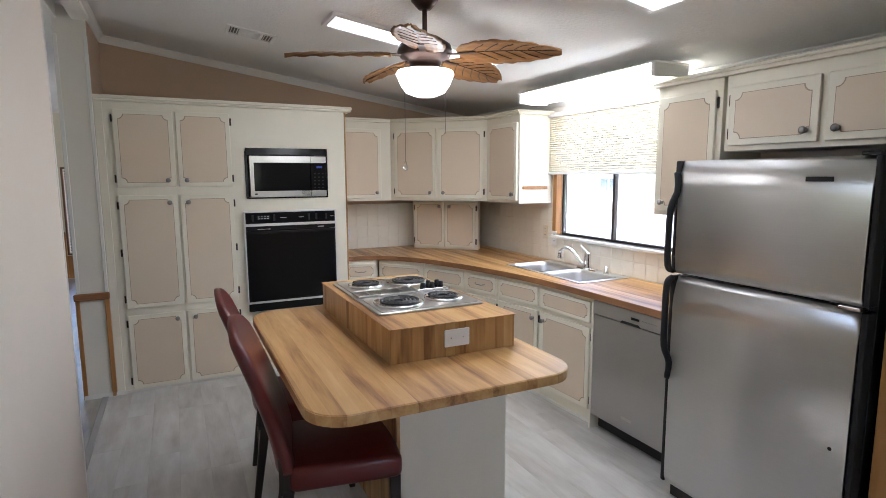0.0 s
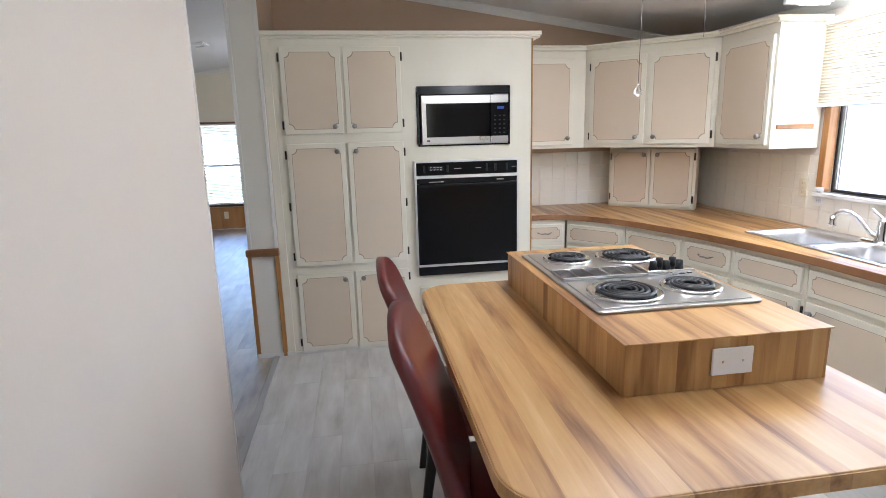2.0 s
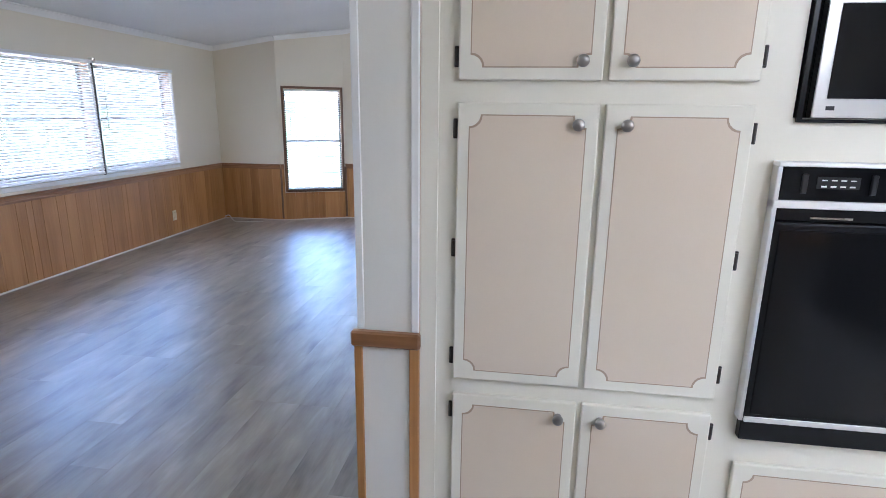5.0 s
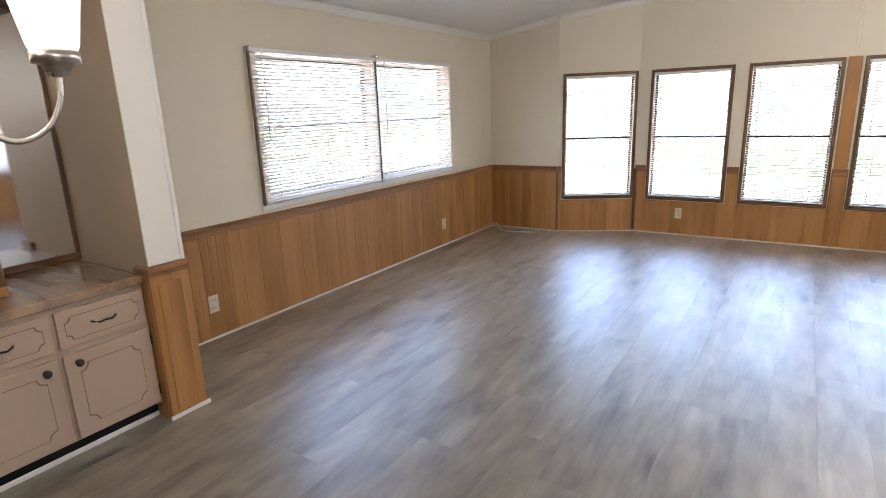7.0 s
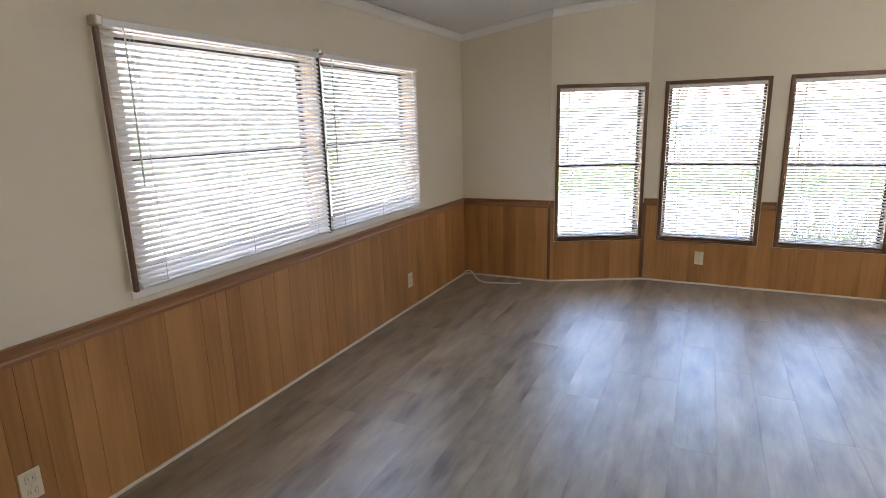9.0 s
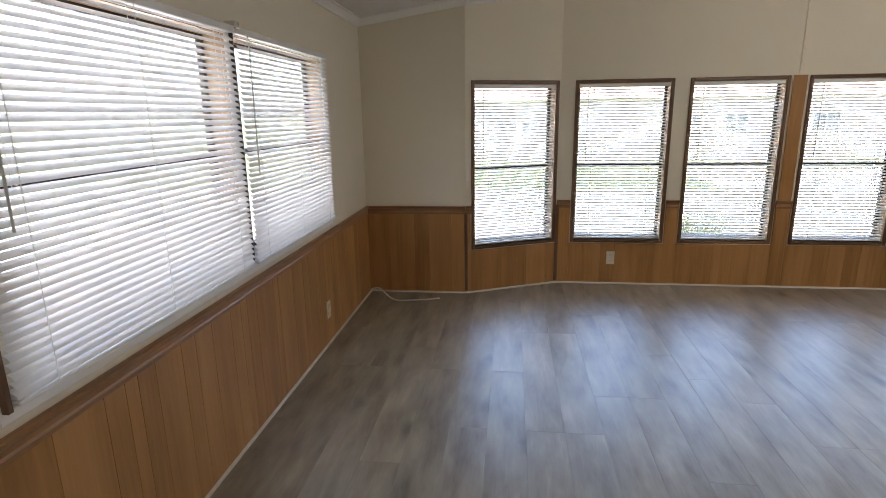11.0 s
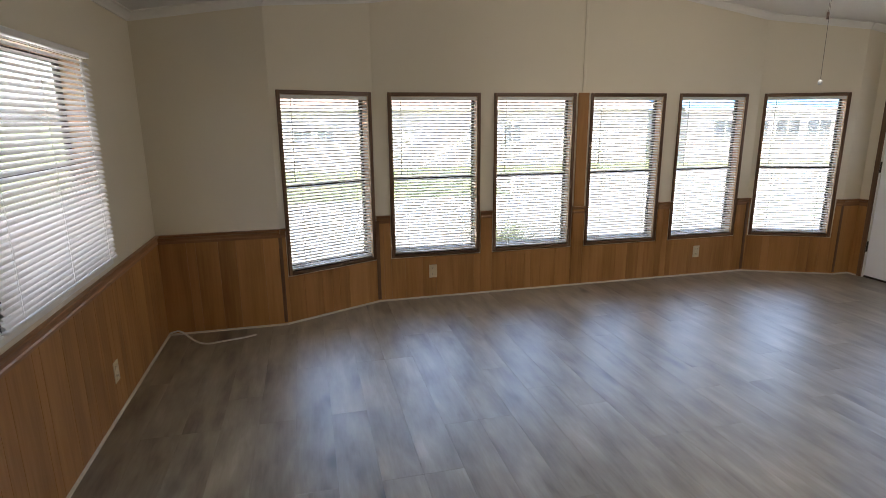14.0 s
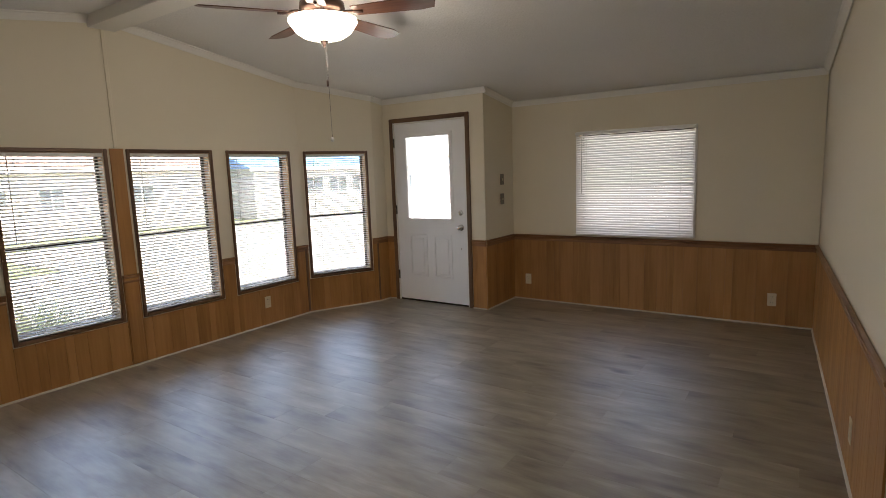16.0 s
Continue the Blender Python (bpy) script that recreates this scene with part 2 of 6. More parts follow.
def thin(name, colour, through_it, rough=0.5):
    """Thin plastic or cloth that lets some light through."""
    m, n, l, b = nodes_of(name)
    out = n["Material Output"]
    b.inputs["Base Color"].default_value = (*colour, 1)
    b.inputs["Roughness"].default_value = rough
    tr = n.new("ShaderNodeBsdfTranslucent")
    tr.inputs[0].default_value = (*colour, 1)
    mx = n.new("ShaderNodeMixShader")
    mx.inputs[0].default_value = through_it
    l.new(b.outputs[0], mx.inputs[1])
    l.new(tr.outputs[0], mx.inputs[2])
    l.new(mx.outputs[0], out.inputs[0])
    return m


M_WALL = paint("cream_wallboard", (0.74, 0.67, 0.53), 0.62, var=0.03, scale=0.8, bump=0.06, bscale=160)
M_KWALL = paint("tan_wallboard", (0.52, 0.37, 0.25), 0.62, var=0.03, scale=0.8, bump=0.06, bscale=160)
M_LWALL = paint("pale_vinyl_wallboard", (0.78, 0.71, 0.63), 0.55, var=0.03, scale=2, bump=0.1, bscale=220, stretch=(1, 1, 0.15))
M_CEIL = paint("stippled_ceiling", (0.78, 0.77, 0.75), 0.9, var=0.05, scale=1.2, bump=1.0, bscale=62)
M_QUARTER = paint("worn_quarter_round", (0.60, 0.55, 0.47), 0.5, var=0.05, scale=4)
M_TRIM = paint("white_trim", (0.80, 0.78, 0.73), 0.45, var=0.02, scale=4)
M_GREY = paint("pale_jamb", (0.79, 0.755, 0.675), 0.5, var=0.02, scale=4, bump=0.04, bscale=150)
M_OAK = timber("oak_panelling", [(0.26, 0.112, 0.028), (0.395, 0.186, 0.053), (0.49, 0.247, 0.078)], 0.45, 2, 7, 60, 0.15, coat=0.05, half=0.34)
M_RAIL = timber("oak_rail", [(0.17, 0.075, 0.028), (0.26, 0.12, 0.045), (0.34, 0.165, 0.065)], 0.4, 0, 9, 70, 0.15, coat=0.2)
M_CASE = timber("walnut_casing", [(0.085, 0.042, 0.020), (0.14, 0.07, 0.034), (0.20, 0.105, 0.05)], 0.42, 2, 9, 70, 0.1, coat=0.1)
M_CASEH = timber("walnut_casing_across", [(0.085, 0.042, 0.020), (0.14, 0.07, 0.034), (0.20, 0.105, 0.05)], 0.42, 0, 9, 70, 0.1, coat=0.1)
HONEY = [(0.25, 0.110, 0.032), (0.45, 0.235, 0.075), (0.57, 0.325, 0.112), (0.63, 0.385, 0.148), (0.71, 0.47, 0.215)]
M_BLOCK = butcher("butcher_block_laminate", HONEY, 1, 0.34, 0.25)
# same staves turned upright, times 0.86: shade of the vertical faces put into the colour
M_BLOCK_SHADED = butcher("butcher_block_upright_shaded", [tuple(v * 0.86 for v in c) for c in HONEY], 2, 0.36, 0.2)
M_EDGE = timber("brown_edge_band", [(0.20, 0.09, 0.035), (0.30, 0.145, 0.06), (0.36, 0.185, 0.08)], 0.4, 1, 9, 60, 0.0, 0.03)
M_PLANK = plank_floor("grey_brown_vinyl_plank", [(0.075, 0.057, 0.036), (0.195, 0.162, 0.112), (0.285, 0.248, 0.185), (0.40, 0.362, 0.288)], 0.42, 1.0, 1.0, 0.5)
M_KPLANK = plank_floor("pale_grey_plank", [(0.36, 0.34, 0.315), (0.47, 0.45, 0.425), (0.55, 0.535, 0.51), (0.63, 0.615, 0.59)], 0.42, 0.2, 0.5, 0.12)
M_JOINT = paint("dark_joint", (0.15, 0.128, 0.10), 0.6)
M_KJOINT = paint("grey_joint", (0.34, 0.33, 0.32), 0.8)
M_CAB = paint("ivory_cabinet_paint", (0.82, 0.775, 0.65), 0.42, var=0.025, scale=5, bump=0.03, bscale=120)
M_PEACH = paint("peach_panel_vinyl", (0.72, 0.605, 0.465), 0.5, var=0.03, scale=3, bump=0.05, bscale=200)
M_GROOVE = paint("brown_groove", (0.43, 0.32, 0.22), 0.6)
M_NICKEL = paint("brushed_nickel", (0.56, 0.52, 0.47), 0.28, 1.0, var=0.02, scale=6, bscale=5)
M_HGROOVE = paint("dark_tan_groove", (0.20, 0.13, 0.085), 0.6)
M_PEWTER = paint("worn_pewter", (0.34, 0.32, 0.30), 0.34, 1.0, var=0.03, scale=9, bscale=6)
M_BRONZE = paint("dark_bronze", (0.05, 0.04, 0.033), 0.45, 0.6, scale=20)
M_STEEL = brushed("brushed_stainless", (0.72, 0.71, 0.70), 0.36)
# dishwasher steel: same finish as the refrigerator, darker base colour
M_STEELD = brushed("darker_brushed_stainless", (0.47, 0.455, 0.44), 0.36)
M_STEELV = paint("stainless", (0.56, 0.55, 0.54), 0.3, 1.0, var=0.02, scale=3, bscale=5)
M_SINK = paint("satin_sink_steel", (0.74, 0.73, 0.72), 0.38, 1.0, var=0.02, scale=6)
M_CHROME = paint("chrome", (0.78, 0.78, 0.78), 0.10, 1.0, var=0.01, scale=4, bscale=5)
M_BLACK = paint("black_enamel", (0.012, 0.012, 0.013), 0.2, var=0.05, scale=8)
M_BLACKG = paint("black_glass", (0.008, 0.008, 0.009), 0.06, var=0.03, scale=8)
M_RUBBER = paint("black_plastic", (0.02, 0.02, 0.021), 0.5, var=0.08, scale=12)
for m_ in (M_BLACK, M_BLACKG, M_RUBBER):
    m_.node_tree.nodes["Principled BSDF"].inputs["Specular IOR Level"].default_value = 0.25
M_COIL = paint("dark_coil", (0.045, 0.045, 0.047), 0.45, 0.4, var=0.1, scale=30)
M_RED = paint("oxblood_leather", (0.11, 0.013, 0.012), 0.34, var=0.12, scale=5, bump=0.16, bscale=150, coat=0.12)
M_ESP = timber("espresso_wood", [(0.010, 0.006, 0.005), (0.018, 0.011, 0.009), (0.028, 0.018, 0.014)], 0.4, 2)
M_SLAT = thin("white_slat", (0.84, 0.82, 0.80), 0.13, 0.4)
M_SHADE = thin("cream_cellular_cloth", (0.78, 0.72, 0.60), 0.22, 0.8)
M_WHITE = paint("white_plastic", (0.78, 0.77, 0.74), 0.4, var=0.02, scale=10)
M_IVORY = paint("ivory_plastic", (0.70, 0.62, 0.46), 0.42, var=0.03, scale=10)
M_DOOR = paint("white_door_enamel", (0.84, 0.84, 0.85), 0.42, var=0.02, scale=3, bump=0.03, bscale=140)
M_HUTCH = paint("dusty_tan_cabinet_paint", (0.46, 0.335, 0.245), 0.5, var=0.03, scale=4, bump=0.04, bscale=140)
M_HTOP = timber("hutch_top_laminate", [(0.22, 0.14, 0.085), (0.34, 0.22, 0.135), (0.42, 0.29, 0.185)], 0.16, 1, 8, 50, 0.0, 0.02, coat=0.6)
M_TAN = paint("tan_niche_panel", (0.54, 0.42, 0.29), 0.5, var=0.03, scale=2, bump=0.04, bscale=140)
M_MIRROR = paint("mirror_silver", (0.86, 0.86, 0.85), 0.03, 1.0, var=0.01, scale=2)
M_GLASS = clear("window_glass")
M_TILE = paint("cream_tile", (0.84, 0.79, 0.68), 0.16, var=0.03, scale=6, coat=0.4)
M_GROUT = paint("grout", (0.83, 0.775, 0.665), 0.85)
M_LEAFB = timber("carved_tan_blade", [(0.13, 0.055, 0.015), (0.26, 0.12, 0.035), (0.36, 0.185, 0.065)], 0.5, 0, 12, 60, 0.25)
M_BLADE = timber("cherry_blade", [(0.06, 0.022, 0.012), (0.11, 0.04, 0.02), (0.16, 0.065, 0.03)], 0.34, 0, 10, 60, 0.15, coat=0.2)
M_FANM = paint("antique_bronze", (0.055, 0.032, 0.025), 0.38, 0.7, var=0.1, scale=20)
M_CABLE = paint("white_cable", (0.70, 0.69, 0.66), 0.5)
M_BOWL = glow("lit_frosted_glass", (1.0, 0.92, 0.80), 1.08)
M_TUBE = glow("lit_diffuser", (1.0, 0.96, 0.89), 1.25)
M_PANEL = glow("lit_ceiling_panel", (1.0, 0.97, 0.93), 0.82)
M_BULB = glow("lit_shade_glass", (1.0, 0.86, 0.66), 0.048)
M_BLUE = glow("blue_display", (0.02, 0.05, 0.30), 0.010)
M_ALU = paint("satin_aluminium", (0.80, 0.79, 0.77), 0.48, 0.85, var=0.03, scale=8)
M_SWITCH = paint("brown_grey_plastic", (0.20, 0.165, 0.125), 0.4, var=0.03, scale=10)
M_JAMB = paint("tan_jamb", (0.52, 0.35, 0.21), 0.45, var=0.05, scale=6)


# ---- mesh helpers ----
def cube(bm, lo, hi, bevel=0.0, seg=1):
    r = bmesh.ops.create_cube(bm, size=1.0)
    c, s = (Vector(lo) + Vector(hi)) / 2, Vector(hi) - Vector(lo)
    for v in r["verts"]:
        v.co = Vector((v.co.x * s.x, v.co.y * s.y, v.co.z * s.z)) + c
    if bevel:
        es = list({e for v in r["verts"] for e in v.link_edges})
        bmesh.ops.bevel(bm, geom=es, offset=bevel, segments=seg, affect="EDGES", profile=0.5)
    return bm


def box(lo, hi, bevel=0.0, seg=1):
    return cube(bmesh.new(), lo, hi, bevel, seg)


def rod(bm, a, b, r1, r2=None, n=16):
    a, b = Vector(a), Vector(b)
    d = b - a
    m = Matrix.Translation((a + b) / 2) @ d.to_track_quat("Z", "Y").to_matrix().to_4x4()
    bmesh.ops.create_cone(bm, cap_ends=True, segments=n, radius1=r1, radius2=r1 if r2 is None else r2, depth=d.length, matrix=m)
    return bm


def lathe(profile, n=32, centre=(0, 0, 0)):
    """Turned shape from (radius, height) pairs."""
    bm = bmesh.new()
    rings = []
    for r, z in profile:
        if r < 1e-5:
            rings.append([bm.verts.new((centre[0], centre[1], centre[2] + z))])
        else:
            rings.append([bm.verts.new((centre[0] + r * math.cos(2 * math.pi * k / n), centre[1] + r * math.sin(2 * math.pi * k / n), centre[2] + z)) for k in range(n)])
    for p, q in zip(rings, rings[1:]):
        for k in range(n):
            f = [p[k % len(p)], p[(k + 1) % len(p)], q[(k + 1) % len(q)], q[k % len(q)]]
            f = list(dict.fromkeys(f))
            if len(f) > 2:
                bm.faces.new(f)
    bmesh.ops.recalc_face_normals(bm, faces=bm.faces)
    for f in bm.faces:
        f.smooth = True
    return bm


def tube(points, r, n=10, closed=False):
    """A round bar along points."""
    bm = bmesh.new()
    pts = [Vector(p) for p in points]
    rings = []
    for i, p in enumerate(pts):
        d = (pts[min(i + 1, len(pts) - 1)] - pts[max(i - 1, 0)]).normalized()
        q = d.to_track_quat("Z", "Y")
        rings.append([bm.verts.new(p + q @ Vector((r * math.cos(2 * math.pi * k / n), r * math.sin(2 * math.pi * k / n), 0))) for k in range(n)])
    for a, b in zip(rings, rings[1:]):
        best = min(range(n), key=lambda s: (a[0].co - b[s].co).length)
        for k in range(n):
            bm.faces.new((a[k], a[(k + 1) % n], b[(k + 1 + best) % n], b[(k + best) % n]))
    bm.faces.new(rings[0][::-1])
    bm.faces.new(rings[-1])
    bmesh.ops.recalc_face_normals(bm, faces=bm.faces)
    for f in bm.faces:
        f.smooth = True
    return bm


def prism(outline, z0, z1, bevel=0.0):
    """A plan outline raised from z0 to z1."""
    bm = bmesh.new()
    lo = [bm.verts.new((x, y, z0)) for x, y in outline]
    hi = [bm.verts.new((x, y, z1)) for x, y in outline]
    k = len(lo)
    bm.faces.new(lo[::-1])
    bm.faces.new(hi)
    for i in range(k):
        bm.faces.new((lo[i], lo[(i + 1) % k], hi[(i + 1) % k], hi[i]))
    bmesh.ops.recalc_face_normals(bm, faces=bm.faces)
    if bevel:
        es = [e for e in bm.edges if abs(e.verts[0].co.z - e.verts[1].co.z) < 1e-6]
        bmesh.ops.bevel(bm, geom=es, offset=bevel, segments=2, affect="EDGES", profile=0.5)
    return bm


def slab(outline, y0, y1, bevel=0.0):
    """An outline in x and z, given depth along y."""
    bm = prism(outline, y0, y1, bevel)
    for v in bm.verts:
        v.co = Vector((v.co.x, v.co.z, v.co.y))
    bmesh.ops.recalc_face_normals(bm, faces=bm.faces)
    return bm


def rounded(x0, x1, y0, y1, r, n=8):
    pts = []
    for cx, cy, a in ((x1 - r, y1 - r, 0), (x0 + r, y1 - r, 90), (x0 + r, y0 + r, 180), (x1 - r, y0 + r, 270)):
        for k in range(n + 1):
            t = radians(a + 90 * k / n)
            pts.append((cx + r * math.cos(t), cy + r * math.sin(t)))
    return pts


def mesh_of(name, bm, material):
    me = bpy.data.meshes.new(name)
    bm.to_mesh(me)
    bm.free()
    me.materials.append(material)
    return me


def part(name, bm, material, parent, label=""):
    ob = new(name, mesh_of(name, bm, material))
    ob.parent = parent
    return tagged(ob, label) if label else ob


def piece(name, me, parent, m):
    ob = new(name, me)
    ob.parent, ob.matrix_local = parent, m
    return ob


def thing(name, m, label, category, group="", kind=""):
    ob = new(name)
    ob.empty_display_size = 0.1
    ob.matrix_world = m
    return tagged(ob, label, category, group, kind)


def solid(name, bm, material, label, category, kind="", group=""):
    return tagged(new(name, mesh_of(name, bm, material)), label, category, group, kind)


def facing(p, q, z=0.0):
    """Frame of a wall that runs from p to q with the room on its left: x along it, y into the room."""
    d = (Vector((q[0], q[1], 0)) - Vector((p[0], p[1], 0))).normalized()
    n = Vector((-d.y, d.x, 0))
    m = Matrix((d, n, Vector((0, 0, 1)))).transposed().to_4x4()
    m.translation = (p[0], p[1], z)
    return m


RIDGE_X, RIDGE_Z, SLOPE = 3.415, 2.70, 0.149


def ceil_z(x):
    return RIDGE_Z - SLOPE * abs(x - RIDGE_X)


def wall(name, p, q, material, openings=(), thick=0.11, label="", bottom=-0.12):
    """A wall with thickness; openings (u0, u1, z0, z1) go through it; its top follows the ceiling."""
    m = facing(p, q)
    length = (Vector(p) - Vector(q)).length
    us = {0.0, length}
    for o in openings:
        us |= {o[0], o[1]}
    if (p[0] - RIDGE_X) * (q[0] - RIDGE_X) < 0:
        us.add(abs((RIDGE_X - p[0]) / (q[0] - p[0])) * length)
    us = sorted(us)
    bm = bmesh.new()
    zs = sorted({bottom, 9.0} | {z for o in openings for z in o[2:]})

    def vert(i, j, d):
        x = (m @ Vector((us[i], 0, 0))).x
        z = ceil_z(x) + 0.04 if zs[j] == 9.0 else zs[j]
        return bm.verts.new((us[i], d, z))

    def filled(i, j):
        if not (0 <= i < len(us) - 1 and 0 <= j < len(zs) - 1):
            return False
        u, z = (us[i] + us[i + 1]) / 2, (zs[j] + min(zs[j + 1], 2.6)) / 2
        return not any(o[0] < u < o[1] and o[2] < z < o[3] for o in openings)

    f = {(i, j): vert(i, j, 0.0) for i in range(len(us)) for j in range(len(zs))}
    k = {(i, j): vert(i, j, -thick) for i in range(len(us)) for j in range(len(zs))}
    for i in range(len(us) - 1):
        for j in range(len(zs) - 1):
            if not filled(i, j):
                continue
            c = [(i, j), (i + 1, j), (i + 1, j + 1), (i, j + 1)]
            bm.faces.new([f[a] for a in c[::-1]])
            bm.faces.new([k[a] for a in c])
            for (a, b2), nb in zip(zip(c, c[1:] + c[:1]), ((i, j - 1), (i + 1, j), (i, j + 1), (i - 1, j))):
                if not filled(*nb):
                    bm.faces.new((f[a], f[b2], k[b2], k[a]))
    bmesh.ops.delete(bm, geom=[v for v in bm.verts if not v.link_faces], context="VERTS")
    bmesh.ops.recalc_face_normals(bm, faces=bm.faces)
    ob = new(name, mesh_of(name, bm, material))
    ob.matrix_world = m
    return tagged(ob, label, "wall", kind="structure")


def moulding(name, a, b, profile, material, inward, label="", category="trim"):
    """A profile (out from the wall, up) run straight from a to b."""
    a, b, w = Vector(a), Vector(b), Vector(inward).normalized()
    bm = bmesh.new()
    ends = []
    for p in (a, b):
        ends.append([bm.verts.new(p + w * o + Vector((0, 0, h))) for o, h in profile])
    k = len(profile)
    for i in range(k):
        bm.faces.new((ends[0][i], ends[0][(i + 1) % k], ends[1][(i + 1) % k], ends[1][i]))
    bm.faces.new(ends[0][::-1])
    bm.faces.new(ends[1])
    bmesh.ops.recalc_face_normals(bm, faces=bm.faces)
    org = a.copy()
    d = b - a
    rot = Vector((1, 0, 0)).rotation_difference(d.normalized()).to_matrix().to_4x4()
    mm = Matrix.Translation(org) @ rot
    inv = mm.inverted()
    for v in bm.verts:
        v.co = inv @ v.co
    ob = new(name, mesh_of(name, bm, material))
    ob.matrix_world = mm
    return tagged(ob, label, category, kind="structure")


# ---- the shell ----
Y_END = -11.0
K0, K1, K5, K6 = (0.83, 0.0), (1.59, 0.36), (5.24, 0.36), (6.0, 0.0)
DOORX, JOGY, EASTX, SOUTHY = 6.19, -1.32, 6.83, -4.18
SOUTHW = -4.36
KN, KE = -4.60, 6.95
BLOCKX, POSTY, POSTX = 3.49, -5.284, 3.68
LEFTX, LEFTY = 3.70, -6.95
WZ0, WZ1 = 0.40, 1.695
cw = "cream vinyl wallboard wall above oak wainscot"
wall("wall_west", (0, 0), (0, Y_END), M_WALL, [(0.945, 2.05, 0.84, 1.81), (2.12, 3.29, 0.84, 1.81)], label=cw)
wall("wall_north_a", (DOORX, 0), K6, M_WALL, label=cw)
LB = (Vector(K6) - Vector(K5)).length
wall("wall_north_b", K6, K5, M_WALL, [(0.10, LB - 0.07, WZ0, WZ1)], label=cw)
nx = [(4.40, 5.085), (3.515, 4.205), (2.63, 3.32), (1.735, 2.455)]
wall("wall_north_c", K5, K1, M_WALL, [(K5[0] - b, K5[0] - a, WZ0, WZ1) for a, b in nx], label=cw)
wall("wall_north_d", K1, K0, M_WALL, [(0.045, LB - 0.075, WZ0, WZ1)], label=cw)
wall("wall_north_e", K0, (0, 0), M_WALL, label=cw)
wall("wall_door", (DOORX, JOGY + 0.003), (DOORX, 0), M_WALL, [(0.212, 1.172, -0.02, 2.02)], label="cream wall that holds the white entry door")
wall("wall_jog", (EASTX, JOGY), (DOORX + 0.003, JOGY), M_WALL, label="short cream return wall beside the entry door")
wall("wall_east", (EASTX, SOUTHY), (EASTX, JOGY), M_WALL, [(0.995, 2.09, 0.79, 1.79)], label=cw)
wall("wall_south", (BLOCKX - 0.042, SOUTHW), (EASTX + 0.11, SOUTHY), M_WALL, label=cw)
wall("wall_block", (BLOCKX, POSTY + 0.003), (BLOCKX - 0.045, SOUTHW - 0.003), M_GREY, label="pale partition wall beside the pantry", thick=0.08)
wall("wall_post", (POSTX - 0.003, POSTY), (BLOCKX + 0.003, POSTY), M_GREY, label="pale narrow wall end beside the pantry", thick=0.08)
wall("wall_post_side", (POSTX, KN + 0.02), (POSTX, POSTY + 0.003), M_KWALL, label="tan side of the wall end above the pantry", thick=0.05)
wall("wall_kitchen_north", (KE, KN), (BLOCKX + 0.09, KN), M_KWALL, label="tan kitchen wall above the pantry and cabinets")
wall("wall_kitchen_east", (KE, Y_END), (KE, KN), M_LWALL, [(-7.42 - Y_END, -6.115 - Y_END, 1.085, 2.02)], label="cream kitchen wall with the sink window")
wall("wall_left", (LEFTX, LEFTY), (LEFTX, Y_END), M_LWALL, label="pale vinyl wallboard wall beside the kitchen opening", thick=0.10)
wall("wall_end", (0, Y_END), (KE, Y_END), M_WALL, [(4.85, 5.45, 1.35, 2.0)], label="plain cream end wall with a small open window")
ys = (Y_END - 0.12, 0.55)
for nm, xa, xb, ys in (("ceiling", -0.12, RIDGE_X, ys), ("ceiling", RIDGE_X, KE + 0.15, (ys[0], JOGY)), ("ceiling", RIDGE_X, DOORX + 0.11, (JOGY, ys[1]))):
    bm = bmesh.new()
    vs = [bm.verts.new((x, y, ceil_z(x) + h)) for x in (xa, xb) for y in ys for h in (0, 0.09)]
    bmesh.ops.convex_hull(bm, input=vs)
    solid(nm, bm, M_CEIL, "white stippled sloping ceiling", "ceiling", "structure")
# ridge beam
solid("ridge_beam", box((RIDGE_X - 0.10, Y_END, RIDGE_Z - 0.10), (RIDGE_X + 0.10, 0.36, RIDGE_Z + 0.02), 0.006), M_TRIM, "white boxed beam along the ceiling ridge", "beam", "structure")

CROWN = [(0, 0), (0, -0.055), (0.008, -0.055), (0.014, -0.04), (0.034, -0.014), (0.045, -0.008), (0.045, 0)]


def crown(a, b, inward):
    moulding("trim", (*a, ceil_z(a[0])), (*b, ceil_z(b[0])), CROWN, M_TRIM, inward, "white crown moulding under the ceiling")


for a, b, w in (((0, 0), (0, Y_END), (1, 0, 0)), (K0, (0, 0), (0, -1, 0)), (K1, K0, (0.43, -0.9, 0)), ((RIDGE_X, 0.36), K1, (0, -1, 0)), (K5, (RIDGE_X, 0.36), (0, -1, 0)),
                (K6, K5, (-0.43, -0.9, 0)), ((DOORX, 0), K6, (0, -1, 0)), ((DOORX, JOGY - 0.04), (DOORX, 0), (-1, 0, 0)), ((EASTX, JOGY), (DOORX, JOGY), (0, -1, 0)),
                ((EASTX, SOUTHY), (EASTX, JOGY), (-1, 0, 0)), ((BLOCKX - 0.045, SOUTHW), (EASTX, SOUTHY), (0, 1, 0)), ((KE, KN), (POSTX, KN), (0, -1, 0)), ((KE, Y_END), (KE, KN), (-1, 0, 0)),
                ((POSTX, KN), (POSTX, Y_END), (1, 0, 0))):
    crown(a, b, w)
solid("header", box((3.60, LEFTY, 2.60), (LEFTX, POSTY, 2.69)), M_TRIM, "white header above the kitchen opening", "header", "structure")
solid("corner_trim", box((LEFTX - 0.104, LEFTY, 0), (LEFTX + 0.004, LEFTY + 0.012, 2.50), 0.003), M_TRIM, "pale corner trim on the wall end", "trim", "structure")
solid("baseboard", box((LEFTX, Y_END, 0), (LEFTX + 0.012, LEFTY, 0.05), 0.003), M_TRIM, "thin pale base strip", "trim", "structure")
